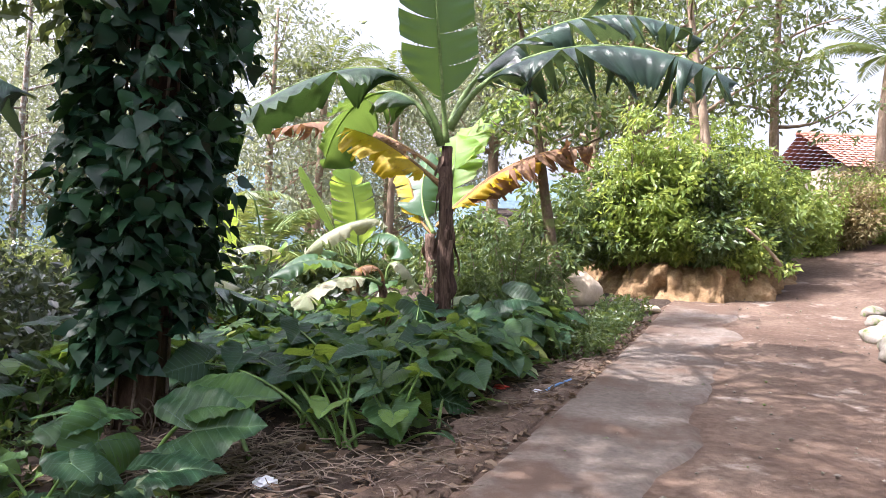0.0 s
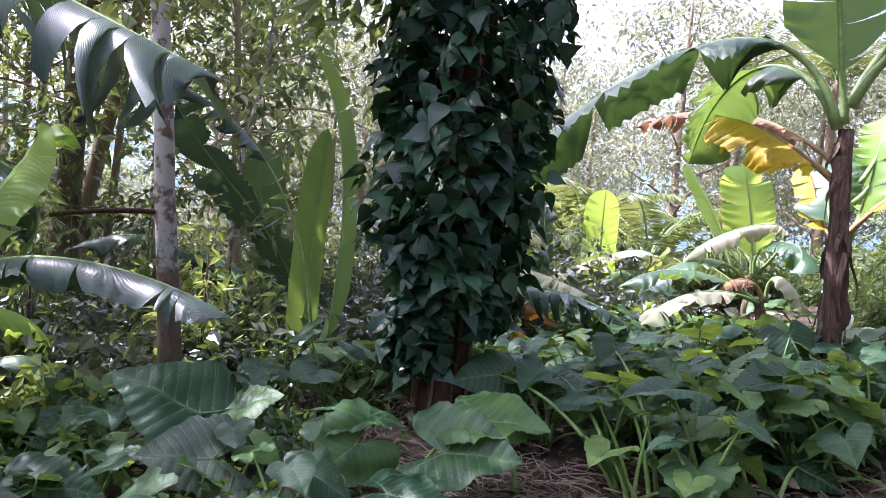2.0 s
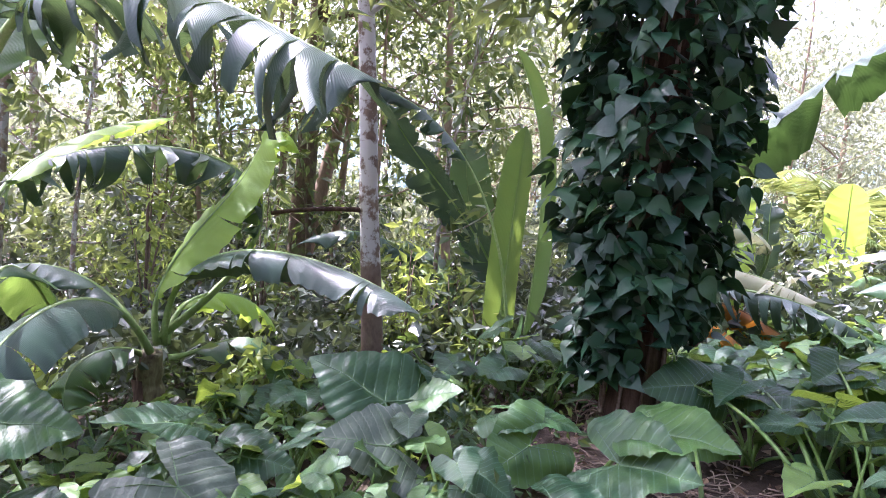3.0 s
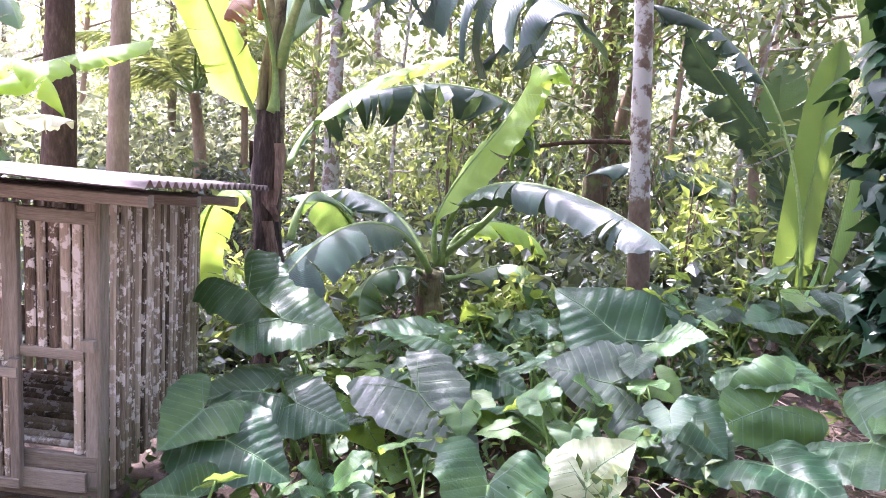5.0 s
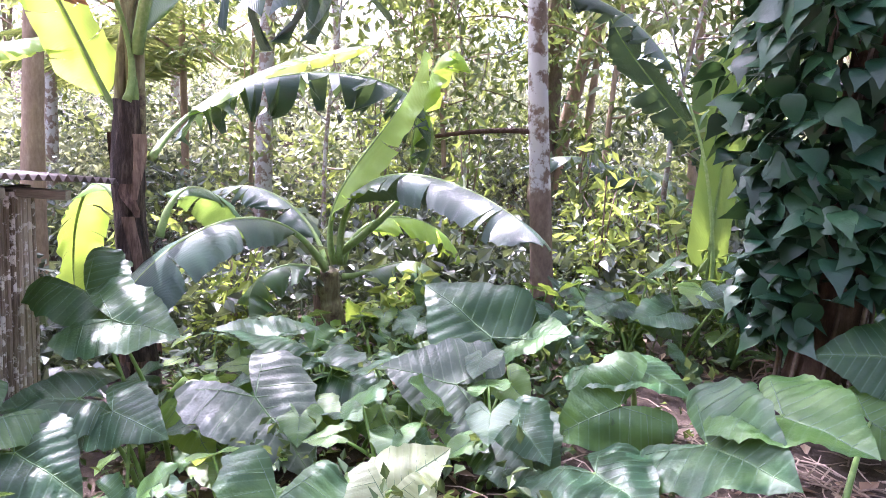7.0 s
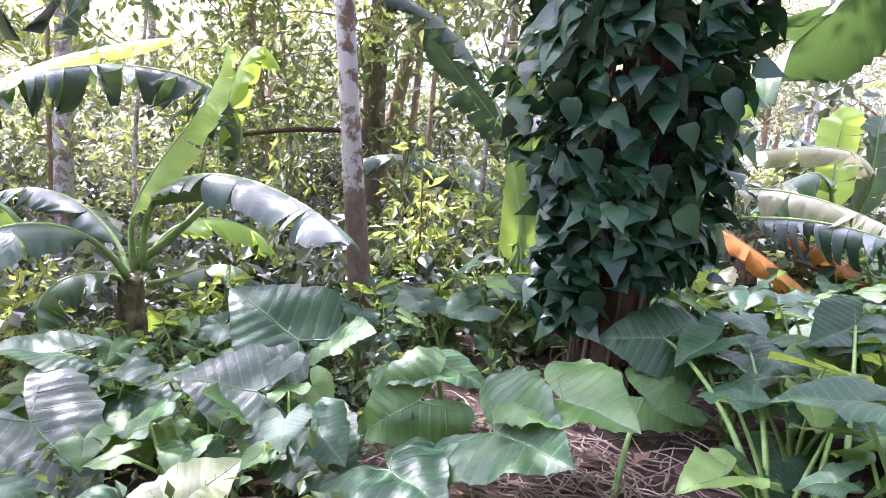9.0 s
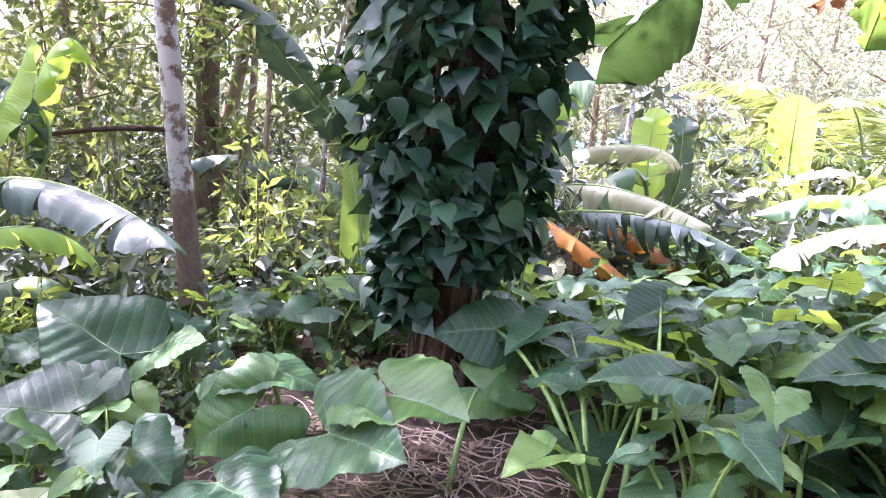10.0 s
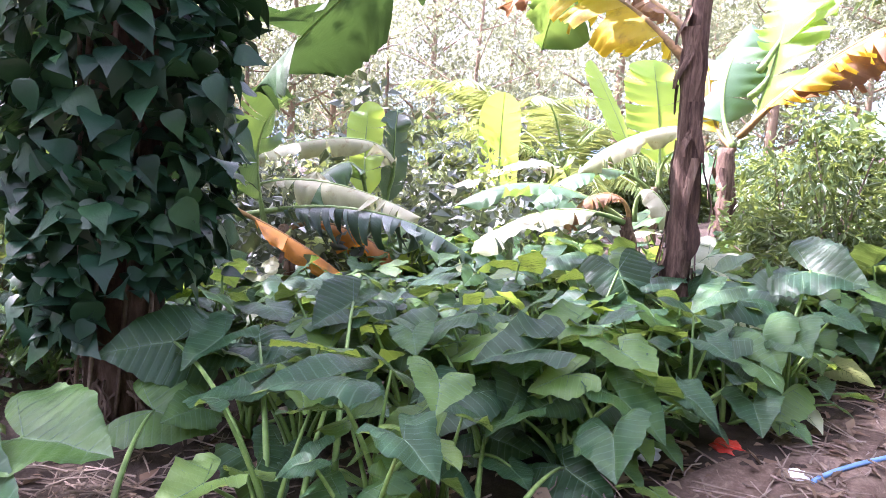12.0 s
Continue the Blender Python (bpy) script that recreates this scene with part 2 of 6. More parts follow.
M["hedge_leaf"] = leaf_material("hedge_leaf", [(0.08, 0.13, 0.035), (0.17, 0.25, 0.06), (0.34, 0.4, 0.1)], (0.6, 0.7, 0.12), 0.45, 0.35)
M["scrub_leaf"] = leaf_material("scrub_leaf", [(0.01, 0.022, 0.014), (0.03, 0.05, 0.03), (0.12, 0.15, 0.1)], (0.32, 0.4, 0.12), 0.28, 0.12, spec=0.8)
M["cover_leaf"] = leaf_material("ground_cover_leaf", [(0.014, 0.032, 0.016), (0.03, 0.062, 0.026), (0.07, 0.11, 0.04)], (0.3, 0.4, 0.08), 0.5, 0.2, spec=0.2)
M["dry_leaf"] = leaf_material("dry_bush_leaf", [(0.16, 0.12, 0.06), (0.25, 0.2, 0.1), (0.2, 0.22, 0.08)], (0.5, 0.4, 0.15), 0.7, 0.3)
M["palm_leaf"] = leaf_material("palm_leaflet", [(0.07, 0.12, 0.04), (0.11, 0.17, 0.06), (0.2, 0.24, 0.1)], (0.5, 0.55, 0.12), 0.45, 0.3)
M["litter_leaf"] = leaf_material("fallen_leaf", [(0.07, 0.045, 0.03), (0.14, 0.09, 0.055), (0.26, 0.2, 0.14)], (0.3, 0.2, 0.1), 0.8, 0.1)
M["bark"] = rough_material("brown_bark", [(0.15, (0.02, 0.013, 0.01)), (0.5, (0.075, 0.046, 0.034)), (0.85, (0.17, 0.12, 0.09))], 5, 30, 0.03, 0.95, (1, 1, 0.3))
M["bark_pale"] = rough_material("lichen_bark", [(0.2, (0.12, 0.09, 0.07)), (0.6, (0.26, 0.2, 0.16)), (0.9, (0.4, 0.35, 0.3))], 5, 30, 0.008, 0.9, (1, 1, 0.6), spots=(0.42, 0.42, 0.4), spot_scale=9.0, spot_edge=(0.48, 0.54))
M["bark_lichen"] = rough_material("white_lichen_bark", [(0.2, (0.09, 0.06, 0.045)), (0.6, (0.19, 0.14, 0.11)), (0.9, (0.32, 0.26, 0.21))], 5, 30, 0.008, 0.9, (1, 1, 0.6), spots=(0.46, 0.45, 0.44), spot_scale=7.0, spot_edge=(0.43, 0.5), above=1.05)
M["bark_tan"] = rough_material("tan_bark", [(0.2, (0.17, 0.12, 0.08)), (0.6, (0.32, 0.24, 0.17)), (0.9, (0.5, 0.42, 0.33))], 4, 25, 0.012, 0.9, (1, 1, 0.4))
M["bark_moss"] = rough_material("mossy_bark", [(0.2, (0.06, 0.045, 0.03)), (0.6, (0.15, 0.11, 0.075)), (0.9, (0.28, 0.22, 0.16))], 5, 28, 0.015, 0.95, (1, 1, 0.5), spots=(0.16, 0.19, 0.07), spot_scale=5.0, spot_edge=(0.5, 0.62))
M["sheath"] = rough_material("dry_banana_sheath", [(0.25, (0.02, 0.012, 0.01)), (0.5, (0.085, 0.052, 0.039)), (0.75, (0.25, 0.17, 0.125)), (1.0, (0.46, 0.37, 0.3))], 5, 18, 0.03, 0.85, (3, 3, 0.35), by_object=0.15)
M["dark_sheath"] = rough_material("dark_banana_sheath", [(0.3, (0.012, 0.009, 0.008)), (0.5, (0.04, 0.028, 0.022)), (0.75, (0.13, 0.098, 0.075)), (1.0, (0.3, 0.26, 0.2))], 6, 20, 0.03, 0.85, (3, 3, 0.5))
M["stem_green"] = rough_material("banana_stem", [(0.2, (0.07, 0.06, 0.035)), (0.5, (0.17, 0.15, 0.08)), (0.8, (0.3, 0.3, 0.16))], 5, 22, 0.008, 0.6, (3, 3, 0.4), spots=(0.05, 0.03, 0.025), spot_scale=4.0, spot_edge=(0.5, 0.6))
M["soil"] = rough_material("dark_soil", [(0.15, (0.014, 0.01, 0.008)), (0.5, (0.045, 0.032, 0.024)), (0.85, (0.11, 0.082, 0.06))], 1.5, 18, 0.05, 0.95)
M["dirt"] = rough_material("dirt_road", [(0.15, (0.046, 0.029, 0.021)), (0.45, (0.1, 0.066, 0.047)), (0.8, (0.19, 0.14, 0.104))], 0.9, 14, 0.03, 0.92, spots=(0.26, 0.215, 0.18), spot_scale=1.7, spot_edge=(0.6, 0.68))
M["verge"] = rough_material("dry_earth", [(0.15, (0.04, 0.028, 0.021)), (0.5, (0.13, 0.09, 0.066)), (0.85, (0.29, 0.22, 0.17))], 2.2, 30, 0.04, 0.95)
M["concrete"] = rough_material("worn_concrete", [(0.2, (0.085, 0.067, 0.055)), (0.5, (0.16, 0.134, 0.112)), (0.85, (0.27, 0.235, 0.205))], 1.2, 20, 0.014, 0.85, spots=(0.11, 0.074, 0.054), spot_scale=1.3, spot_edge=(0.43, 0.58))
M["bank"] = rough_material("earth_bank", [(0.15, (0.13, 0.08, 0.042)), (0.5, (0.3, 0.2, 0.105)), (0.85, (0.5, 0.37, 0.22))], 2.2, 14, 0.1, 0.95)
M["rock"] = rough_material("pale_rock", [(0.2, (0.42, 0.34, 0.25)), (0.6, (0.56, 0.47, 0.36)), (0.9, (0.66, 0.58, 0.47))], 2, 16, 0.02, 0.9)
M["stone"] = rough_material("mossy_stone", [(0.2, (0.08, 0.075, 0.06)), (0.6, (0.2, 0.18, 0.15)), (0.9, (0.34, 0.31, 0.27))], 4, 24, 0.02, 0.95, spots=(0.1, 0.13, 0.04), spot_scale=6.0, by_object=0.3)
# no haze in the air: its blue is put into the hill colour
M["hill"] = rough_material("haze_tinted_hill", [(0.2, (0.07, 0.115, 0.14)), (0.6, (0.1, 0.15, 0.17)), (0.9, (0.13, 0.18, 0.19))], 0.05, 0.4, 0.5, 1.0)
M["bamboo"] = rough_material("weathered_bamboo", [(0.4, (0.035, 0.025, 0.019)), (0.65, (0.155, 0.122, 0.088)), (1.0, (0.385, 0.335, 0.265))], 3, 26, 0.008, 0.75, (5, 5, 0.5), spots=(0.6, 0.57, 0.53), spot_scale=16.0, spot_edge=(0.53, 0.57), by_object=0.55)
M["timber"] = rough_material("weathered_timber", [(0.2, (0.055, 0.045, 0.034)), (0.5, (0.15, 0.13, 0.1)), (0.85, (0.3, 0.272, 0.225))], 3, 30, 0.005, 0.85, (5, 5, 0.5), by_object=0.3)
M["roof_sheet"] = rough_material("rusty_roof_sheet", [(0.2, (0.06, 0.045, 0.042)), (0.5, (0.14, 0.115, 0.11)), (0.85, (0.26, 0.235, 0.225))], 2, 18, 0.003, 0.6)
M["tile"] = rough_material("clay_roof_tile", [(0.2, (0.22, 0.075, 0.055)), (0.6, (0.38, 0.14, 0.1)), (0.9, (0.5, 0.24, 0.18))], 2, 15, 0.01, 0.85, by_object=0.3)
M["plaster"] = rough_material("dim_plaster", [(0.2, (0.3, 0.26, 0.2)), (0.8, (0.5, 0.45, 0.37))], 1, 12, 0.01, 0.9)
M["white_plastic"] = rough_material("white_plastic", [(0.2, (0.6, 0.62, 0.66)), (0.8, (0.8, 0.81, 0.84))], 6, 30, 0.004, 0.35)
M["red_plastic"] = rough_material("red_plastic", [(0.2, (0.4, 0.03, 0.02)), (0.8, (0.55, 0.06, 0.04))], 6, 30, 0.004, 0.4)
M["blue_plastic"] = rough_material("blue_plastic", [(0.2, (0.08, 0.18, 0.42)), (0.8, (0.2, 0.36, 0.62))], 6, 30, 0.004, 0.4)
M["twig"] = rough_material("dead_twig", [(0.2, (0.05, 0.034, 0.026)), (0.6, (0.13, 0.095, 0.07)), (0.9, (0.27, 0.22, 0.18))], 6, 30, 0.004, 0.9, by_object=0.3)


# ---- helpers ----
def link_mesh(name, verts, faces, material, parent=None, label="", uv=None, smooth=True):
    me = bpy.data.meshes.new(name)
    me.from_pydata([tuple(v) for v in verts], [], faces)
    if uv is not None:
        layer = me.uv_layers.new(name="UVMap")
        loops = np.empty(len(me.loops), dtype=np.int32)
        me.loops.foreach_get("vertex_index", loops)
        layer.data.foreach_set("uv", np.asarray(uv, dtype=np.float32)[loops].ravel())
    me.materials.append(material)
    if smooth:
        me.polygons.foreach_set("use_smooth", [True] * len(me.polygons))
    me.update()
    ob = new(name, me)
    if parent is not None:
        ob.parent = parent
    return tagged(ob, label)


def part(name, bm, material, parent, label=""):
    me = bpy.data.meshes.new(name)
    bm.to_mesh(me)
    bm.free()
    me.materials.append(material)
    ob = new(name, me)
    ob.parent = parent
    return tagged(ob, label)


def thing(name, at, label, category, group="", kind=""):
    e = new(name)
    e.empty_display_size = 0.1
    e.matrix_basis = Matrix.Translation(at)
    return tagged(e, label, category, group, kind)


def ground_z(x, y):
    """Height of the land: the road climbs ahead, the garden lies level with it, a wooded slope rises far to the left."""
    z = 0.05 * y + 0.004 * max(0.0, min(y, 26.0) - 5) ** 2 + 0.168 * max(0.0, y - 26.0) * 0.3
    z -= 0.06 * max(0.0, min(-x, 9.0) - 2.2) * (1 if y < 8 else max(0.0, 1 - (y - 8) / 8))
    z -= 0.45 * max(0.0, min(1.0, (-x - 0.9) / 0.9)) * max(0.0, min(1.0, (3.4 - y) / 1.8))
    z += 0.22 * max(0.0, -x - 11.0) * max(0.0, min(1.0, (16.0 - y) / 8))
    z += 0.1 * max(0.0, min(x, 14.0) - 4.5) * max(0.0, min(1.0, (y - 11) / 6))
    if y > 10 and x < 1:
        z -= 0.16 * max(0.0, min(y, 40.0) - 10) * min(1.0, (1 - x) / 5)
    return z


def spline(points, n):
    """A smooth line through three or four places: n + 1 points along it."""
    p = np.array(points, float)
    k = len(p)
    d = np.r_[0, np.cumsum(np.linalg.norm(np.diff(p, axis=0), axis=1))]
    s = np.linspace(0, d[-1], n + 1)
    out = np.zeros((n + 1, 3))
    for i in range(k):
        w = np.ones(n + 1)
        for j in range(k):
            if j != i:
                w *= (s - d[j]) / (d[i] - d[j])
        out += w[:, None] * p[i]
    return out, s


def tube_arrays(line, radii, sides=8, rough=0.0, rng=None, squash=1.0):
    line, radii = np.asarray(line, float), np.asarray(radii, float)
    t = np.gradient(line, axis=0)
    t /= np.linalg.norm(t, axis=1)[:, None] + 1e-9
    ref = np.array([1.0, 0, 0]) if abs(t[:, 0]).mean() < 0.8 else np.array([0, 1.0, 0])
    a = np.cross(t, ref)
    a /= np.linalg.norm(a, axis=1)[:, None] + 1e-9
    c = np.cross(t, a)
    ang = np.linspace(0, 2 * math.pi, sides, endpoint=False)
    r = radii[:, None] * np.ones(sides)
    if rough and rng is not None:
        r = r * (1 + rough * rng.normal(size=r.shape))
    v = line[:, None] + r[..., None] * (np.cos(ang)[:, None] * a[:, None] + squash * np.sin(ang)[:, None] * c[:, None])
    m = len(line)
    faces = [(i * sides + j, i * sides + (j + 1) % sides, (i + 1) * sides + (j + 1) % sides, (i + 1) * sides + j) for i in range(m - 1) for j in range(sides)]
    faces += [tuple(range(sides))[::-1], tuple((m - 1) * sides + j for j in range(sides))]
    return v.reshape(-1, 3), faces


def tube(name, line, radii, material, parent=None, label="", sides=8, rough=0.0, rng=None, squash=1.0):
    v, f = tube_arrays(line, radii, sides, rough, rng, squash)
    return link_mesh(name, v, f, material, parent, label)


class Pile:
    """Gathers many pieces into one mesh."""

    def __init__(self):
        self.v, self.f, self.n = [], [], 0

    def add(self, v, f):
        self.v.append(np.asarray(v, float).reshape(-1, 3))
        self.f += [tuple(i + self.n for i in face) for face in f]
        self.n += len(self.v[-1])

    def leaves(self, at, way, normal, length, width):
        """Folded pointed leaves: base, tip and two raised shoulders each."""
        at, way, normal = (np.asarray(q, float) for q in (at, way, normal))
        way = way / (np.linalg.norm(way, axis=1)[:, None] + 1e-9)
        side = np.cross(way, normal)
        side /= np.linalg.norm(side, axis=1)[:, None] + 1e-9
        up = np.cross(side, way)
        length, width = np.asarray(length)[:, None], np.asarray(width)[:, None]
        mid = at + way * length * 0.42 + up * width * 0.13
        v = np.stack([at, mid - side * width / 2, at + way * length - up * length * 0.12, mid + side * width / 2], 1)
        base = self.n + 4 * np.arange(len(at))
        self.v.append(v.reshape(-1, 3))
        self.f += [t for k in base.tolist() for t in ((k, k + 2, k + 1), (k, k + 3, k + 2))]
        self.n += 4 * len(at)

    def link(self, name, material, parent=None, label="", smooth=False):
        return link_mesh(name, np.concatenate(self.v), self.f, material, parent, label, smooth=smooth)


def scatter(rng, centres, count, spread, length, aspect=0.45, droop=0.4, pile=None, up=0.7):
    """Leaves round each centre, hanging outwards."""
    pile = pile or Pile()
    centres = np.asarray(centres, float)
    c = np.repeat(centres, count, axis=0)
    off = rng.normal(size=c.shape)
    off *= (spread * rng.random((len(c), 1)) ** 0.4) / (np.linalg.norm(off, axis=1)[:, None] + 1e-9)
    off[:, 2] *= 0.7
    way = off / (spread + 1e-9) + rng.normal(size=c.shape) * 0.6
    way[:, 2] -= droop
    nor = rng.normal(size=c.shape) * 0.6 + np.array([0, 0, up])
    ln = length * (0.6 + 0.8 * rng.random(len(c)))
    pile.leaves(c + off, way, nor, ln, ln * aspect)
    return pile


# ---- ground ----
def build_ground():
    xs = np.r_[np.linspace(-400, -40, 13), np.linspace(-36, -10, 27), np.linspace(-9.7, 9, 126), np.linspace(9.5, 40, 40), np.linspace(50, 400, 12)]
    ys = np.r_[np.linspace(-400, -40, 13), np.linspace(-34, -3, 20), np.linspace(-2.8, 14, 113), np.linspace(14.5, 40, 50), np.linspace(50, 400, 12)]
    verts = []
    for y in ys:
        for x in xs:
            z = ground_z(max(-60, min(60, x)), max(-20, min(60, y)))
            d = x - road_left(y)
            lump = 0.05 * noise.noise(Vector((x * 0.8, y * 0.8, 0))) + 0.02 * noise.noise(Vector((x * 4, y * 4, 3)))
            if d < 0:
                z += lump * min(1, -d / 0.4)
            elif d < 5:
                z -= 0.03
            verts.append((x, y, z))
    w = len(xs)
    faces = [(j * w + i, j * w + i + 1, (j + 1) * w + i + 1, (j + 1) * w + i) for j in range(len(ys) - 1) for i in range(w - 1)]
    g = link_mesh("ground", verts, faces, M["soil"])
    tagged(g, "dark garden soil with leaf litter", "ground", kind="structure")


def road_left(y):
    return -1.62 + 0.41 * y if y < 12 else 3.3 + 0.55 * (y - 12)


def road_right(y):
    return 3.3 + 0.28 * y + (0.05 * max(0, y - 9) ** 2 if y < 16 else 2.45 + 0.9 * (y - 16))


def build_road():
    ys = np.linspace(-12, 30, 211)
    verts, w = [], 41
    for y in ys:
        a, c = road_left(y), road_right(y)
        a += 0.06 * noise.noise(Vector((y * 2.2, 5, 0)))
        for i in range(w):
            u = i / (w - 1)
            x = a + (c - a) * u
            z = ground_z(x, y) + 0.012 * noise.noise(Vector((x * 1.6, y * 1.6, 1))) + 0.006 * noise.noise(Vector((x * 7, y * 7, 2)))
            verts.append((x, y, z - (0.035 if i in (0, w - 1) else 0)))
    faces = [(j * w + i, j * w + i + 1, (j + 1) * w + i + 1, (j + 1) * w + i) for j in range(len(ys) - 1) for i in range(w - 1)]
    tagged(link_mesh("road", verts, faces, M["dirt"]), "brown dirt road with worn pale patches", "road", kind="structure")
    verts, w = [], 15
    ys = np.linspace(-8, 12.2, 150)
    for y in ys:
        a = road_left(y) + 0.1
        c = a + 1.05 + 0.02 * y + 0.26 * noise.noise(Vector((y * 1.1, 9, 0))) + 0.09 * noise.noise(Vector((y * 6, 4, 0)))
        for i in range(w):
            u = i / (w - 1)
            x = a + (c - a) * u
            z = ground_z(x, y) + 0.022 + 0.004 * noise.noise(Vector((x * 3, y * 3, 1)))
            verts.append((x, y, z - (0.04 if i in (0, w - 1) else 0)))
    faces = [(j * w + i, j * w + i + 1, (j + 1) * w + i + 1, (j + 1) * w + i) for j in range(len(ys) - 1) for i in range(w - 1)]
    tagged(link_mesh("pavement", verts, faces, M["concrete"]), "worn concrete strip with a broken edge", "pavement", kind="structure")


def build_verge():
    """Trodden strip of dry earth between the bed and the road."""
    verts, w = [], 11
    ys = np.linspace(-8, 11, 160)
    for y in ys:
        c = road_left(y) + 0.12
        a = c - 0.62 - 0.25 * noise.noise(Vector((y * 1.4, 3, 0)))
        for i in range(w):
            u = i / (w - 1)
            x = a + (c - a) * u
            lump = 0.03 * noise.noise(Vector((x * 3, y * 3, 8))) + 0.015 * noise.noise(Vector((x * 11, y * 11, 2)))
            verts.append((x, y, ground_z(x, y) + (-0.06 if i in (0, w - 1) else 0.028 + lump)))
    faces = [(j * w + i, j * w + i + 1, (j + 1) * w + i + 1, (j + 1) * w + i) for j in range(len(ys) - 1) for i in range(w - 1)]
    tagged(link_mesh("verge", verts, faces, M["verge"]), "dry brown earth verge strewn with litter", "verge", kind="structure")


build_ground()
build_road()
build_verge()


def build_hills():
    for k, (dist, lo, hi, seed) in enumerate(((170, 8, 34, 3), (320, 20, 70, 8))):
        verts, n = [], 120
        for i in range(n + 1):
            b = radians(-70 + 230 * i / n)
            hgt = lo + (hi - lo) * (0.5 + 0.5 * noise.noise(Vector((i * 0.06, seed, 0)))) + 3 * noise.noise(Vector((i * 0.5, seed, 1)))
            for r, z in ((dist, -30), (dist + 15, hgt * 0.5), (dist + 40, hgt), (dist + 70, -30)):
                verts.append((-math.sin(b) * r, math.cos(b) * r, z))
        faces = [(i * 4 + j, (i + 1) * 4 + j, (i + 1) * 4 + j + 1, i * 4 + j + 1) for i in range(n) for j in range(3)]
        tagged(link_mesh(f"backdrop_{k + 1}", verts, faces, M["hill"]), "distant wooded hills with haze painted as blue", "hill", kind="structure")


build_hills()


# ---- banana plants ----
def banana_leaf(plant, rng, pts, width, mat="banana", fold=0.5, torn=0.4, twist=0.0, start=0.18, petiole=True, flip=False):
    """A blade in two halves along an arching rib through pts; torn: how much of it has split into strips; fold: how far the halves hang, radians."""
    origin = np.array(plant.location)
    line, s = spline(pts, 60)
    length = s[-1]
    t = np.gradient(line, axis=0)
    t /= np.linalg.norm(t, axis=1)[:, None]
    up = np.array([0, 0, 1.0])
    side = np.cross(t, up)
    flat = np.linalg.norm(side, axis=1)
    k = int(np.argmax(flat))
    side[flat < 0.25] = side[k]
    for i in range(1, len(side)):
        if side[i] @ side[i - 1] < 0:
            side[i] *= -1
    side -= (side * t).sum(1)[:, None] * t
    side /= np.linalg.norm(side, axis=1)[:, None] + 1e-9
    nor = np.cross(side, t)
    if nor[len(nor) // 3][2] < 0 and not flip:
        nor *= -1
    ct, st = math.cos(twist), math.sin(twist)
    side, nor = ct * side + st * nor, ct * nor - st * side
    verts, faces, uvs = [], [], []
    for sgn in (-1, 1):
        cut = start
        while cut < 0.995:
            run = (rng.uniform(0.012, 0.05) if rng.random() < torn else rng.uniform(0.1, 0.3))
            end = min(1.0, cut + run)
            if end > 0.96:
                end = 1.0
            m = max(3, int((end - cut) * 60) + 1)
            jf, gap, cutw = rng.normal() * 0.55 * torn, rng.uniform(0.15, 1.3) * torn, 1 - 0.22 * torn * rng.random()
            skew, hang = rng.normal() * 0.3 * torn * torn, rng.random() * 0.5 * max(0.0, torn - 0.4)
            base = len(verts)
            for a in range(m):
                f = cut + (end - cut) * a / (m - 1)
                q = f * 60
                i = min(59, int(q))
                w = q - i
                p, sd, nn, tt = (arr[i] * (1 - w) + arr[i + 1] * w for arr in (line, side, nor, t))
                u = (f - start) / (1 - start)
                prof = min(1.0, (u / 0.16) ** 0.6 if u > 0 else 0) * max(0.0, 1 - max(0.0, (u - 0.7) / 0.3) ** 2.4) ** 0.7
                hw = 0.5 * width * max(prof, 0.02) * cutw
                mid = (a / (m - 1) - 0.5) * 2
                for c in range(6):
                    v = c / 5
                    ph = fold * (0.35 + 0.65 * v) + (jf + hang) * v + (0.02 + 0.09 * torn) * math.sin(f * length * 42 + sgn) * v
                    sh = -mid * gap * v * v * (end - cut) * length * 0.5
                    pos = p + sd * sgn * hw * v * math.cos(ph) - nn * hw * v * math.sin(ph) + tt * (sh + 0.25 * hw * v * v + skew * hw * v * v)
                    verts.append(pos - origin)
                    uvs.append((f * length, sgn * v * hw))
            for a in range(m - 1):
                for c in range(5):
                    q = (base + a * 6 + c, base + a * 6 + c + 1, base + (a + 1) * 6 + c + 1, base + (a + 1) * 6 + c)
                    faces.append(q if sgn > 0 else q[::-1])
            cut = end
    leaf = link_mesh("leaf", verts, faces, M[mat], plant, uv=uvs)
    leaf["label"] = {"banana": "green banana leaf split along its veins", "banana_young": "bright yellow-green young banana leaf", "banana_deep": "broad banana leaf with shade painted deep green", "banana_mid": "fresh green half-rolled banana leaf", "banana_dark": "torn banana leaf painted dark bluish for shade and sky sheen",
                     "banana_yellow": "yellowed banana leaf with brown edges", "banana_orange": "withered orange-brown banana leaf", "banana_dead": "dead brown shredded banana leaf",
                     "banana_pale": "pale banana leaf in a bleached tone that also paints sheen"}[mat]
    if petiole:
        dry = mat in ("banana_dead", "banana_orange", "banana_yellow")
        r = np.interp(np.linspace(0, 1, 61), [0, 0.2, 1], [0.03, 0.018, 0.004]) * (0.6 + width * 0.8)
        tube("midrib", (line - nor * 0.006 - origin)[::2], r[::2], M["dry_petiole" if dry else "petiole"], leaf, sides=6)
    return leaf


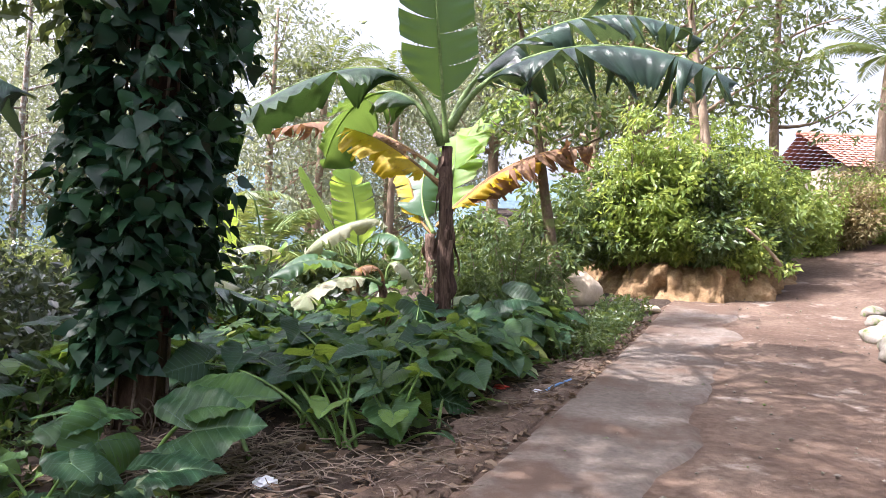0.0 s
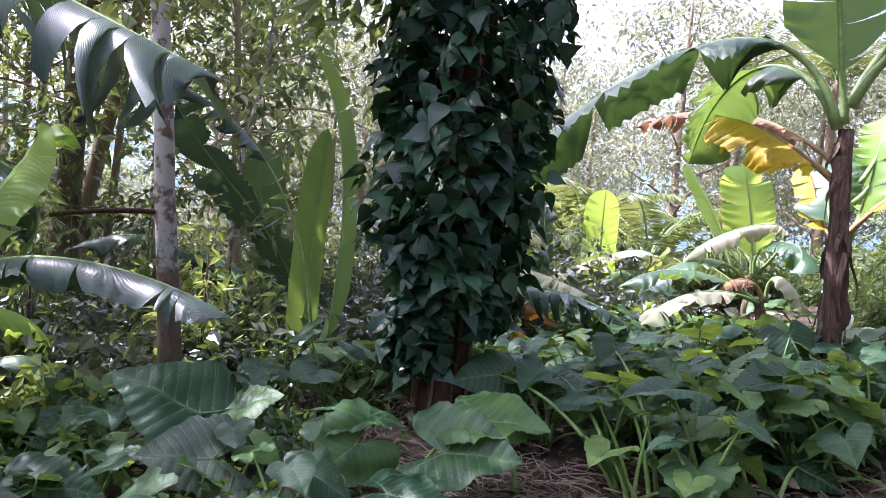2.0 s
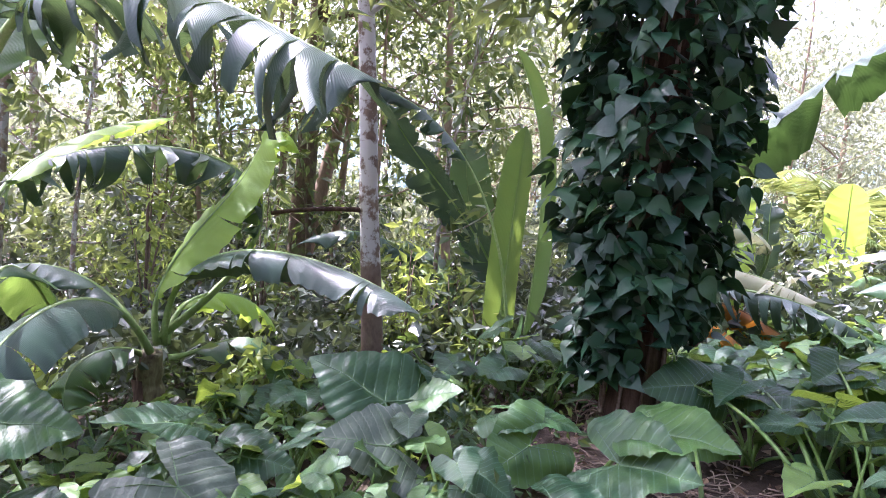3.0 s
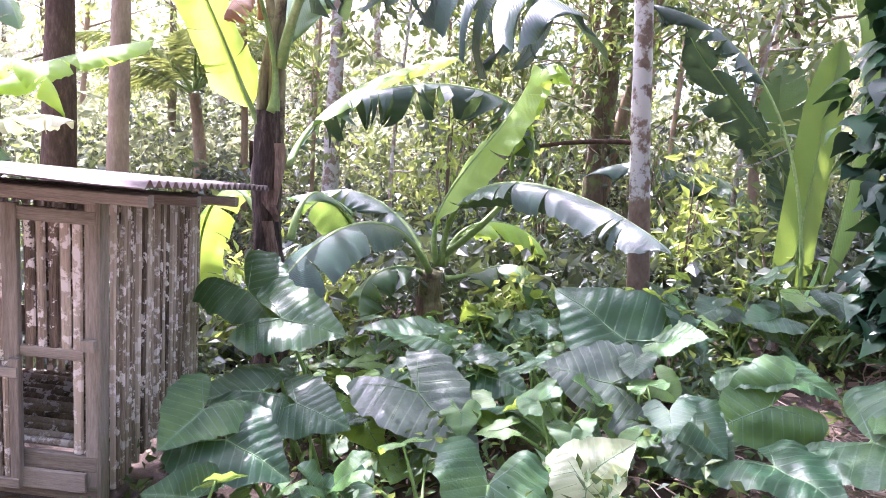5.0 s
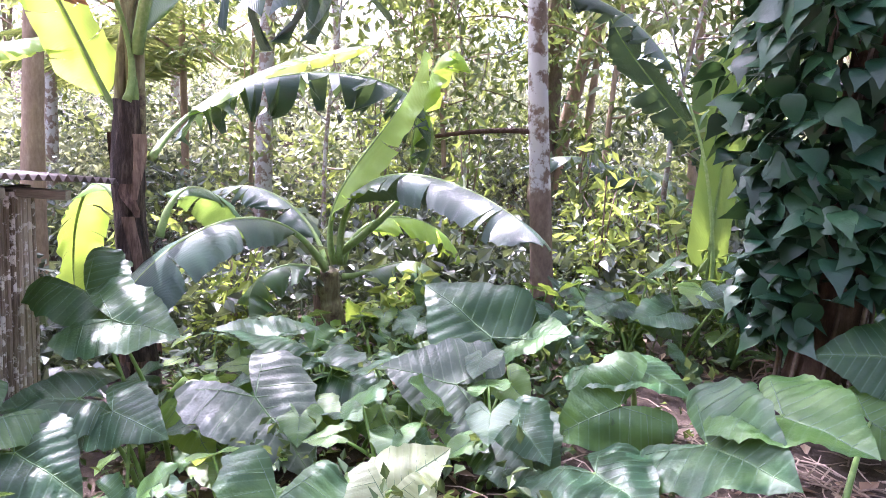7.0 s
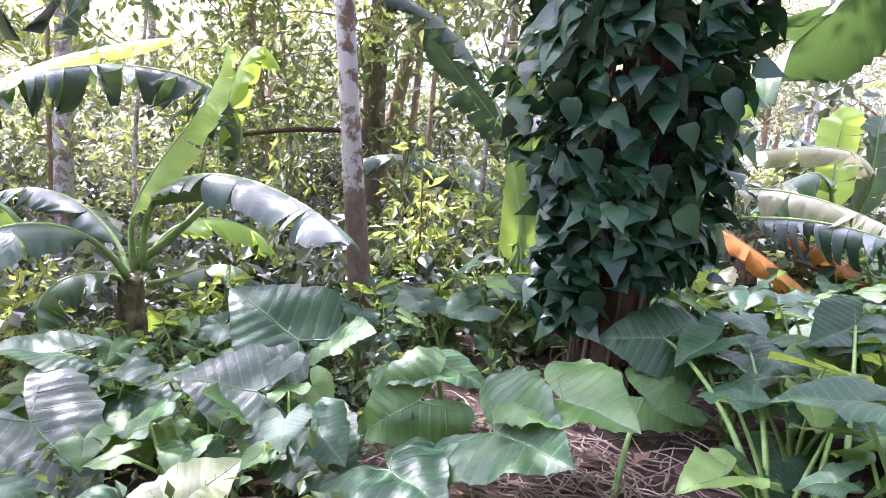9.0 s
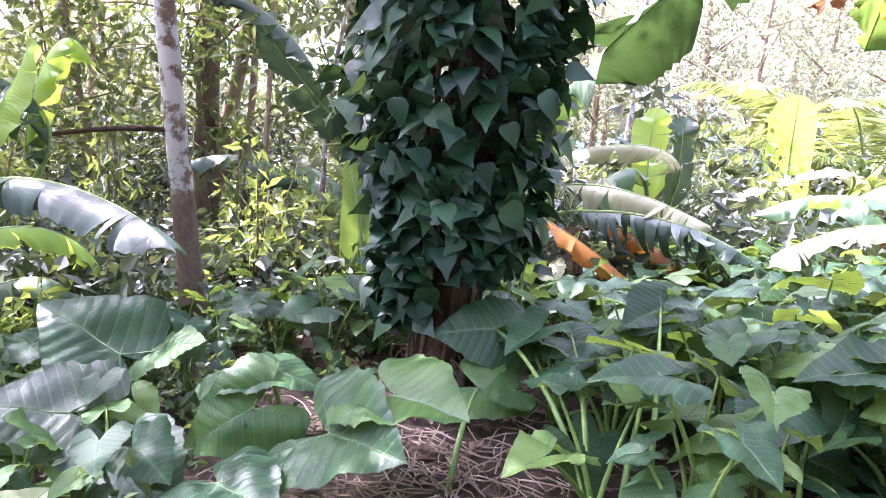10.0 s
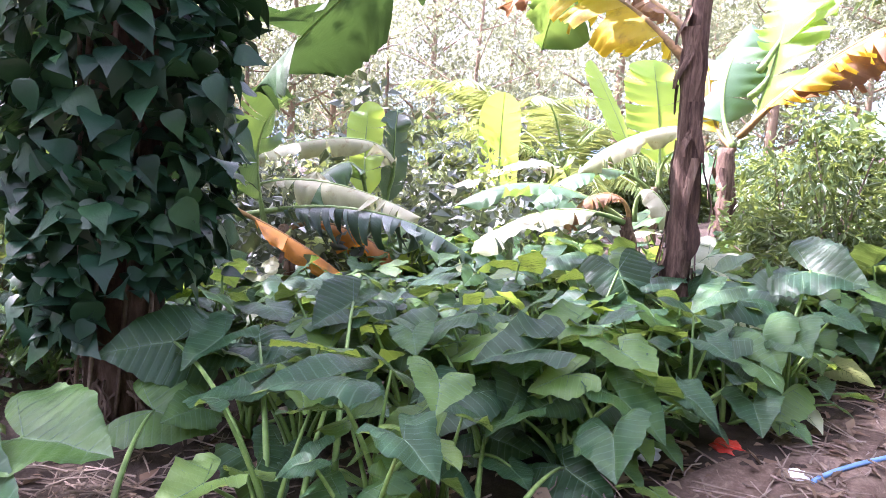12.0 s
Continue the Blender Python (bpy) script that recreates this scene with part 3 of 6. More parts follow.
def banana_stem(plant, rng, base, top, r0, r1, mat="sheath", shreds=14):
    """A pseudostem wrapped in dry sheaths, some of which peel away."""
    origin = np.array(plant.location)
    base, top = np.array(base, float), np.array(top, float)
    n = 22
    f = np.linspace(0, 1, n)
    line = base + (top - base) * f[:, None] + 0.03 * np.stack([np.sin(f * 5 + base[0]), np.cos(f * 4), 0 * f], 1) * np.minimum(1, f * 3)[:, None]
    rad = r0 + (r1 - r0) * f
    rad = rad * (1 + 0.08 * np.sin(f * 19 + base[0] * 7))
    tube("stem", line - origin, rad, M[mat], plant, sides=14, rough=0.05, rng=rng)
    for k in range(shreds):
        a = rng.uniform(0, 2 * math.pi)
        i = int(rng.uniform(3, n - 1))
        ln = rng.uniform(0.15, 0.5) * min(1.0, np.linalg.norm(top - base))
        out = np.array([math.cos(a), math.sin(a), 0])
        p0 = line[i] + out * rad[i] * 0.96
        verts, faces = [], []
        wd = rng.uniform(0.02, 0.06)
        sd = np.array([-math.sin(a), math.cos(a), 0])
        peel = rng.uniform(0.01, 0.1)
        for q in range(6):
            u = q / 5
            c = p0 + np.array([0, 0, -ln * u]) + out * (0.012 + peel * math.sin(u * 2.4) * u) + sd * 0.03 * math.sin(u * 4 + k)
            ww = wd * (1 - 0.7 * u * u)
            for e in (-1, 0, 1):
                verts.append(c + sd * ww * e + out * (0.008 if e == 0 else 0) - origin)
        for q in range(5):
            for e in range(2):
                faces.append((q * 3 + e, q * 3 + e + 1, (q + 1) * 3 + e + 1, (q + 1) * 3 + e))
        link_mesh("sheath", verts, faces, M["sheath"], plant)


def banana(seed, base, top, r0, r1, label, leaves, mat="sheath", shreds=14):
    rng = np.random.default_rng(seed)
    base = (base[0], base[1], ground_z(base[0], base[1]) - 0.02)
    plant = thing("banana_plant", base, label, "banana plant", "banana plants")
    banana_stem(plant, rng, base, top, r0, r1, mat, shreds)
    for spec in leaves:
        pts, width, kind, fold, torn, twist = spec[:6]
        banana_leaf(plant, rng, pts, width, kind, fold, torn, twist, *spec[6:])
    return plant


# tall plant beside the road
banana(11, (-0.15, 7.45), (-0.06, 7.52, 2.66), 0.1, 0.062, "tall banana plant with shaggy brown stem and torn arching leaves", [
    ([(-0.14, 7.46, 2.67), (-0.71, 7.38, 3.41), (-1.80, 7.03, 3.07), (-2.85, 6.56, 2.00)], 1.05, "banana_deep", 0.42, 0.5, 0),
    ([(-0.16, 7.51, 2.68), (-0.79, 7.87, 3.33), (-1.26, 8.29, 3.20), (-1.61, 8.51, 2.54)], 0.85, "banana", 0.8, 0.5, 0),
    ([(-0.10, 7.46, 2.70), (-0.16, 7.41, 3.30), (-0.22, 7.35, 3.98), (-0.36, 7.53, 5.00)], 0.85, "banana", 0.12, 0.15, 0),
    ([(-0.07, 7.45, 2.83), (0.41, 7.35, 3.40), (1.51, 7.13, 3.63), (2.62, 6.71, 3.15)], 1.1, "banana_dark", 0.85, 0.85, 0),
    ([(-0.07, 7.50, 2.87), (0.36, 7.75, 3.63), (1.28, 7.87, 4.15), (2.65, 7.76, 3.88)], 1.0, "banana_dark", 0.7, 0.7, 0),
    ([(-0.12, 7.46, 2.24), (-0.44, 7.73, 2.52), (-0.85, 8.06, 2.81), (-1.32, 8.28, 3.0)], 0.78, "banana_yellow", 0.8, 0.4, 0),
    ([(-0.17, 7.56, 2.42), (-0.89, 8.57, 2.97), (-1.79, 9.18, 3.24), (-2.57, 9.36, 3.11)], 0.5, "banana_dead", 0.8, 0.95, 0),
], shreds=26)
# second plant behind it
banana(12, (-0.36, 10.0), (-0.36, 9.98, 1.85), 0.12, 0.07, "banana plant with drooping dead leaf and pale shaggy stem", [
    ([(-0.30, 9.98, 1.95), (0.25, 9.93, 2.52), (1.0, 9.88, 2.95), (1.85, 9.9, 3.1)], 0.85, "banana_dead", 1.15, 0.95, 0),
    ([(-0.30, 9.94, 1.95), (0.18, 9.88, 2.44), (0.70, 9.82, 2.76), (1.15, 9.82, 2.86)], 0.5, "banana_yellow", 1.2, 0.95, 0),
    ([(-0.28, 9.99, 1.86), (-0.17, 10.11, 2.28), (-0.09, 10.22, 2.75), (-0.06, 10.43, 3.34)], 0.8, "banana_young", 0.3, 0.4, 0.4),
    ([(-0.33, 9.97, 1.86), (-0.49, 10.15, 2.19), (-0.54, 10.44, 2.64), (-0.44, 10.77, 3.12)], 0.7, "banana", 0.5, 0.3, 0),
    ([(-0.32, 9.98, 1.84), (-0.61, 10.22, 2.24), (-0.76, 10.49, 2.66), (-0.95, 10.75, 2.81)], 0.45, "banana_yellow", 0.8, 0.4, 0),
    ([(-0.26, 10.06, 2.32), (-0.04, 10.27, 2.72), (0.08, 10.48, 3.21), (0.42, 10.89, 3.75)], 0.7, "banana_young", 0.5, 0.4, 0.3),
    ([(-0.20, 10.06, 2.55), (0.08, 10.48, 3.21), (0.49, 10.89, 3.83), (1.01, 11.28, 4.15)], 0.6, "banana_young", 0.7, 0.5, 0),
], shreds=18)
# bright young plants in the clearing
banana(13, (-4.27, 12.90, 0.39), (-4.28, 12.89, 0.56), 0.07, 0.05, "young banana plant with one upright glowing yellow-green leaf", [
    ([(-4.30, 12.88, 0.47), (-4.36, 12.91, 1.27), (-4.37, 12.91, 1.98), (-4.35, 12.92, 2.73)], 0.74, "banana_young", 0.12, 0.05, 0),
    ([(-4.23, 12.84, 0.48), (-3.56, 12.78, 1.70), (-4.18, 12.19, 1.49), (-4.93, 11.42, 0.91)], 0.48, "banana_pale", 0.4, 0.2, 0),
    ([(-4.20, 12.87, 0.48), (-3.97, 12.71, 1.29), (-3.34, 12.75, 1.29), (-2.78, 12.73, 0.55)], 0.71, "banana", 0.5, 0.2, 0.3),
    ([(-4.19, 12.87, 0.44), (-3.78, 12.94, 1.05), (-3.53, 13.06, 1.41), (-3.29, 13.30, 1.81)], 0.48, "banana_young", 0.3, 0.2, 0.5),
], "stem_green", 4)
banana(14, (-1.87, 12.82, 1.16), (-1.88, 12.82, 1.41), 0.08, 0.05, "young banana plant with sunlit leaves and one bleached leaf", [
    ([(-2.07, 12.78, 1.40), (-2.29, 12.73, 2.03), (-2.61, 12.77, 2.62), (-2.92, 12.81, 3.15)], 0.60, "banana_young", 0.15, 0.05, 0),
    ([(-1.83, 12.83, 1.41), (-1.88, 12.94, 1.96), (-1.95, 12.92, 2.55), (-2.10, 13.02, 3.16)], 0.90, "banana_young", 0.12, 0.1, 0),
    ([(-1.72, 12.73, 1.47), (-1.43, 12.53, 2.19), (-2.02, 12.17, 2.06), (-2.57, 11.79, 1.51)], 0.54, "banana_pale", 1.0, 0.6, 0),
    ([(-1.76, 12.72, 1.41), (-1.35, 12.42, 1.95), (-1.08, 12.22, 1.86), (-1.17, 11.97, 1.49)], 0.60, "banana", 0.6, 0.2, 0),
    ([(-1.90, 12.69, 1.36), (-2.37, 12.09, 1.62), (-2.84, 11.46, 1.31), (-3.01, 11.15, 0.95)], 0.60, "banana", 0.5, 0.3, 0),
], "stem_green", 4)
banana(15, (-3.72, 9.03, 0.75), (-3.73, 9.03, 0.93), 0.08, 0.05, "young banana plant with a bluish torn leaf", [
    ([(-3.75, 9.01, 0.93), (-3.81, 8.96, 1.41), (-3.88, 9.04, 1.83), (-3.92, 9.13, 2.21)], 0.42, "banana_young", 0.2, 0.1, 0.4),
    ([(-3.68, 9.07, 0.91), (-3.54, 9.05, 1.31), (-3.52, 9.07, 1.73), (-3.56, 9.17, 2.12)], 0.36, "banana_dark", 0.15, 0.2, 0),
    ([(-3.73, 9.03, 1.00), (-3.41, 8.77, 1.70), (-3.61, 8.07, 1.75), (-3.77, 7.33, 1.54)], 0.4, "banana_pale", 1.0, 0.75, 0),
    ([(-3.71, 8.92, 0.88), (-3.75, 8.48, 1.52), (-3.78, 8.19, 1.35), (-3.79, 7.91, 1.13)], 0.55, "banana", 0.6, 0.4, 0),
    ([(-3.55, 8.66, 0.44), (-3.47, 8.47, 0.70), (-3.48, 8.46, 0.92), (-3.50, 8.44, 1.20)], 0.2, "banana_young", 0.3, 0.1, 0),
], "stem_green", 4)
# withered plant behind the vine-grown tree
banana(16, (-3.04, 7.37, 0.05), (-3.50, 7.49, 0.96), 0.07, 0.05, "leaning banana plant with withered orange and grey torn leaves", [
    ([(-3.38, 6.80, 1.16), (-3.19, 7.01, 1.03), (-2.94, 7.20, 0.86), (-2.66, 7.45, 0.58)], 0.36, "banana_orange", 0.9, 0.2, 0.2),
    ([(-3.83, 7.27, 1.02), (-3.15, 7.54, 1.16), (-2.52, 7.82, 1.11), (-1.90, 8.11, 0.80)], 0.75, "banana_dark", 0.95, 0.97, 0),
    # pale colour in place of a whitish-grey sheen
    ([(-4.04, 7.32, 1.17), (-3.57, 7.55, 1.36), (-3.05, 7.77, 1.34), (-2.40, 8.03, 1.11)], 0.6, "banana_pale", 0.8, 0.95, 0),
    ([(-3.56, 7.42, 0.86), (-3.14, 7.83, 0.98), (-2.68, 8.07, 0.73), (-2.12, 8.33, 0.50)], 0.5, "banana_orange", 0.8, 0.5, 0),
    ([(-3.59, 7.38, 0.96), (-3.57, 7.26, 1.45), (-3.46, 7.23, 1.82), (-3.23, 7.32, 2.06)], 0.6, "banana", 0.5, 0.3, 0),
    ([(-3.14, 7.42, 0.61), (-2.80, 7.46, 0.65), (-2.45, 7.62, 0.66), (-2.02, 7.80, 0.63)], 0.35, "banana_dark", 0.5, 0.4, 0),
], shreds=10)
# dark-stemmed plant behind the coop
dark_plant = banana(17, (-3.72, 1.52), (-3.84, 1.46, 1.62), 0.125, 0.085, "banana plant with dark stem, glowing yellow leaf and torn grey leaves", [
    ([(-3.78, 1.44, 1.44), (-3.76, 1.29, 1.74), (-3.69, 1.15, 2.07), (-3.61, 0.92, 2.51)], 0.42, "banana_young", 0.2, 0.05, 1.15),
    ([(-3.78, 1.5, 1.9), (-3.25, 1.75, 2.5), (-2.3, 2.15, 2.42), (-1.4, 2.62, 2.0)], 0.85, "banana_dark", 0.75, 0.95, 0),
    ([(-3.79, 1.58, 1.28), (-4.50, 1.85, 1.69), (-5.18, 2.40, 2.05), (-5.90, 3.10, 2.30)], 0.32, "banana_young", 0.5, 0.15, 0.4),
    ([(-3.73, 1.46, 1.61), (-3.57, 1.36, 2.34), (-3.24, 1.19, 2.57), (-2.92, 1.08, 2.31)], 0.45, "banana_dark", 0.9, 0.85, 0, 0.45),
    ([(-3.78, 1.48, 1.61), (-3.99, 1.60, 2.44), (-4.20, 1.77, 3.15), (-4.40, 1.82, 3.70)], 0.7, "banana", 0.3, 0.3, 0),
    ([(-3.88, 1.46, 0.77), (-4.05, 1.21, 1.08), (-4.24, 1.07, 0.98), (-4.32, 0.99, 0.23)], 0.42, "banana_young", 0.5, 0.2, 0.3),
    ([(-3.89, 1.61, 0.77), (-4.20, 1.76, 1.07), (-4.50, 1.93, 0.96), (-4.79, 2.14, 0.65)], 0.5, "banana", 0.5, 0.3, 0),
    ([(-3.72, 1.38, 2.17), (-3.61, 1.32, 2.31), (-3.55, 1.25, 2.26), (-3.50, 1.19, 2.12)], 0.3, "banana_dead", 0.9, 0.5, 0),
], mat="dark_sheath", shreds=30)
for k, (ex, ey, ez) in enumerate(((-3.62, 1.20, 3.3), (-3.86, 1.40, 3.5), (-3.70, 1.62, 3.3), (-3.98, 1.72, 3.2), (-3.55, 1.85, 3.0))):
    foot = np.array([-3.84 + 0.03 * math.cos(k * 1.3), 1.46 + 0.045 * math.sin(k * 1.3), 1.2])
    crown, _ = spline([foot, foot + (0.01, 0.0, 0.75), (ex, ey, ez)], 14)
    tube("petiole", crown - np.array(dark_plant.location), np.linspace(0.042, 0.016, 15), M["stem_green"], dark_plant, "grey-green channelled leaf stalk", sides=9, squash=0.7)
# low clump in the middle of the garden
banana(18, (-4.6, 2.77), (-4.60, 2.76, 0.44), 0.11, 0.08, "low banana plant with a fan of twisted green and grey leaves", [
    ([(-4.60, 2.77, 0.49), (-4.53, 2.75, 0.96), (-4.38, 3.03, 1.48), (-4.21, 3.31, 2.12)], 0.55, "banana_young", 0.35, 0.15, 0.6),
    ([(-4.60, 2.81, 0.49), (-4.30, 2.95, 1.13), (-3.60, 3.43, 1.24), (-2.75, 3.79, 0.98)], 0.52, "banana_dark", 0.75, 0.35, 0),
    ([(-4.54, 2.71, 0.45), (-4.19, 2.27, 0.87), (-3.70, 1.83, 0.82), (-3.18, 1.44, 0.33)], 0.55, "banana_dark", 0.65, 0.25, 0.1),
    ([(-4.60, 2.78, 0.54), (-4.54, 3.23, 1.84), (-4.57, 2.45, 1.91), (-4.39, 1.60, 1.33)], 0.65, "banana_dark", 0.9, 0.95, 0),
    ([(-4.62, 2.84, 0.49), (-4.87, 3.14, 0.82), (-4.98, 3.52, 0.80), (-5.08, 3.90, 0.42)], 0.5, "banana_young", 0.6, 0.3, 0),
    ([(-4.52, 2.83, 0.41), (-4.47, 3.09, 0.49), (-4.41, 3.35, 0.56), (-4.33, 3.61, 0.36)], 0.45, "banana", 0.6, 0.3, 0),
    ([(-4.64, 2.71, 0.43), (-5.07, 2.48, 0.83), (-5.29, 2.18, 0.98), (-5.50, 1.68, 0.88)], 0.5, "banana_dark", 0.6, 0.5, 0),
    ([(-4.64, 2.72, 0.38), (-4.57, 2.51, 0.48), (-4.49, 2.28, 0.44), (-4.39, 2.16, 0.09)], 0.5, "banana", 0.6, 0.3, 0),
    ([(-4.71, 3.37, 1.31), (-4.60, 3.40, 1.86), (-4.55, 3.58, 2.17), (-4.50, 3.73, 2.01)], 0.4, "banana_young", 0.7, 0.4, 0),
], "stem_green", 6)
# tall fan beyond the pale trunk
banana(19, (-5.92, 6.75, -0.33), (-5.93, 6.75, 0.01), 0.11, 0.09, "banana plant with leaning dark torn leaf and dry orange stalk", [
    ([(-5.90, 6.78, -0.12), (-5.61, 6.94, 0.71), (-5.86, 6.25, 1.90), (-6.10, 5.48, 2.86)], 0.74, "banana_dark", 0.35, 0.5, 0.4),
    ([(-5.92, 6.76, -0.05), (-6.03, 7.00, 0.69), (-6.24, 6.92, 1.67), (-6.40, 6.91, 2.67)], 0.71, "banana", 0.15, 0.1, 0),
    ([(-5.94, 6.73, -0.06), (-6.22, 6.37, 0.94), (-6.58, 5.83, 1.34), (-7.08, 4.92, 1.15)], 0.59, "banana_dark", 0.9, 0.7, 0),
    ([(-5.92, 6.76, 0.02), (-6.07, 7.12, 1.19), (-6.31, 7.40, 1.41), (-6.31, 7.75, 0.97)], 0.59, "banana_dark", 0.7, 0.6, 0),
    ([(-5.83, 6.67, -0.03), (-5.85, 6.47, 0.58), (-6.42, 6.50, 1.14), (-7.02, 6.46, 1.31)], 0.54, "banana", 0.6, 0.4, 0),
], "stem_green", 6)
# sucker against the vine-grown tree
banana(20, (-3.99, 5.74, -0.25), (-4.00, 5.73, 0.00), 0.06, 0.05, "banana sucker with tall half-rolled leaves beside the vine-grown tree", [
    ([(-4.06, 5.70, -0.25), (-4.14, 5.69, 0.60), (-4.10, 5.69, 1.60), (-4.03, 5.70, 2.50)], 0.34, "banana_mid", 0.35, 0.0, 0.4),
    ([(-4.04, 5.83, -0.07), (-4.05, 5.97, 1.15), (-4.07, 5.95, 2.32), (-4.28, 5.72, 3.26)], 0.34, "banana_mid", 0.5, 0.05, 0.4),
    ([(-4.02, 5.70, 0.10), (-4.15, 5.55, 1.50), (-4.68, 5.20, 2.48), (-5.25, 4.55, 2.85)], 0.4, "banana_dark", 0.9, 0.97, 0, 0.6),
    ([(-3.94, 5.65, -0.03), (-3.98, 5.61, 0.23), (-3.94, 5.65, 0.49), (-3.89, 5.70, 0.80)], 0.40, "banana", 0.2, 0.0, 0),
    ([(-3.89, 5.70, -0.07), (-3.83, 5.76, 0.14), (-3.76, 5.84, 0.36), (-3.68, 5.91, 0.62)], 0.40, "banana_young", 0.2, 0.05, 0),
], "stem_green", 3)
# plant beyond the coop
banana(21, (-5.63, -1.60, 0.30), (-5.69, -1.50, 1.40), 0.12, 0.09, "sunlit banana plant standing behind the coop", [
    ([(-5.69, -1.50, 1.40), (-5.66, -1.10, 1.77), (-5.59, -0.74, 1.89), (-5.54, -0.31, 1.42)], 0.42, "banana_young", 0.5, 0.4, 0),
    ([(-5.69, -1.50, 1.45), (-5.32, -1.11, 2.06), (-5.06, -0.73, 2.40), (-4.77, -0.37, 2.06)], 0.5, "banana", 0.6, 0.2, 0),
    ([(-5.69, -1.50, 1.35), (-5.60, -0.99, 1.34), (-5.54, -0.59, 1.44), (-5.46, -0.21, 1.42)], 0.4, "banana_pale", 0.7, 0.4, 0),
    ([(-5.78, -1.54, 1.40), (-6.41, -1.13, 1.76), (-7.01, -0.63, 2.07), (-7.58, -0.04, 2.32)], 0.5, "banana_young", 0.7, 0.3, 0),
    ([(-5.69, -1.50, 1.25), (-5.53, -1.14, 1.43), (-5.41, -0.91, 1.30), (-5.31, -0.64, 1.08)], 0.5, "banana", 0.6, 0.3, 0),
], shreds=8)
# low pale-leaved plant among the elephant ears
banana(22, (-0.86, 8.98, 0.87), (-0.91, 8.97, 1.20), 0.07, 0.05, "small banana plant with a dry drooping crown", [
    ([(-0.90, 8.97, 1.17), (-1.06, 8.84, 1.40), (-1.23, 8.70, 1.32), (-1.26, 8.59, 1.06)], 0.3, "banana_dead", 0.9, 0.5, 0),
    ([(-0.87, 8.98, 1.17), (-0.74, 8.90, 1.45), (-0.59, 8.82, 1.36), (-0.53, 8.72, 1.04)], 0.3, "banana_pale", 0.9, 0.5, 0),
    ([(-0.92, 8.87, 1.17), (-1.28, 8.38, 1.26), (-1.56, 8.00, 1.13), (-1.72, 7.74, 0.89)], 0.4, "banana_pale", 0.5, 0.3, 0),
    ([(-0.94, 8.96, 1.17), (-1.49, 8.64, 1.44), (-1.81, 8.35, 1.42), (-2.10, 8.04, 1.22)], 0.4, "banana", 0.5, 0.3, 0),
], shreds=8)


# ---- elephant ears ----
EAR_X = [-0.58, -0.54, -0.44, -0.3, -0.15, 0.0, 0.2, 0.4, 0.6, 0.78, 0.92, 1.0]
EAR_OUT = [0.42, 0.56, 0.665, 0.71, 0.71, 0.69, 0.625, 0.51, 0.36, 0.205, 0.085, 0.0]
EAR_IN = [0.38, 0.31, 0.22, 0.135, 0.055, 0, 0, 0, 0, 0, 0, 0]


def ear_arrays(size, rng, cup=0.25, wave=0.03, n=40, m=9, steps=9, sides=5):
    """Blade in its own plane: stalk end at the origin, tip along +x, upper side +z; pillowed between sunken veins."""
    ph = rng.uniform(0, 6.28)
    droop, fold, narrow = rng.uniform(0.03, 0.4), rng.uniform(0.0, 0.4), rng.uniform(0.9, 1.08)
    tilt = rng.uniform(-0.1, 0.1)
    curl = rng.uniform(-0.5, 0.9)

    def height(x, y):
        a = abs(y)
        lean = x - 0.48 * a
        quilt = 0.026 * (abs(math.sin(math.pi * lean / VEIN_STEP)) ** 0.7 - 0.5) * min(1.0, a / 0.12) + 0.05 * noise.noise(Vector((x * 2.6 + ph, y * 2.6, ph)))
        z = fold * a - (cup + 0.15) * a * a + quilt
        z -= droop * max(0.0, x) ** 2 + (0.08 + 0.6 * cup) * min(0.0, x) ** 2
        z += curl * max(0.0, a - 0.42) ** 2 * (1 + math.sin(9 * x + ph))
        return z + wave * math.sin(7 * x + 9 * y + ph) * (a + 0.3 * abs(x)) + tilt * y

    verts, faces, uvs = [], [], []
    for sgn in (-1, 1):
        base = len(verts)
        for i in range(n + 1):
            x = -0.58 + 1.58 * i / n
            lo, hi = np.interp(x, EAR_X, EAR_IN), np.interp(x, EAR_X, EAR_OUT) * narrow
            hi = max(lo, hi * (1 + 0.035 * math.sin(x * 17 + ph) + 0.025 * math.sin(x * 31 + sgn)))
            for j in range(m + 1):
                y = sgn * (lo + (hi - lo) * j / m)
                verts.append((x * size, y * size, height(x, y) * size))
                uvs.append((x, y))
        for i in range(n):
            for j in range(m):
                q = (base + i * (m + 1) + j, base + (i + 1) * (m + 1) + j, base + (i + 1) * (m + 1) + j + 1, base + i * (m + 1) + j + 1)
                faces.append(q if sgn > 0 else q[::-1])
    ribs = []

    def rib(x0, y0, x1, y1, r, bow=0.0):
        line = []
        for q in range(steps):
            u = q / (steps - 1)
            x, y = x0 + (x1 - x0) * u - bow * u * (1 - u), y0 + (y1 - y0) * u
            line.append((x * size, y * size, (height(x, y) + 0.002) * size))
        ribs.append((np.array(line), size * r * np.linspace(1, 0.3, steps)))

    rib(0, 0, 0.97, 0, 0.013)
    for sgn in (-1, 1):
        rib(0, 0, -0.44, sgn * 0.4, 0.01)
        rib(-0.1, sgn * 0.09, 0.18, sgn * 0.6, 0.006)
        rib(-0.26, sgn * 0.23, -0.08, sgn * 0.66, 0.006)
        for x in (0.0, 0.145, 0.29, 0.435, 0.58, 0.725):
            w = np.interp(x + 0.2, EAR_X, EAR_OUT) * narrow * 0.93
            rib(x, 0, x + 0.48 * w, sgn * w, 0.0065)
    return verts, faces, ribs, uvs


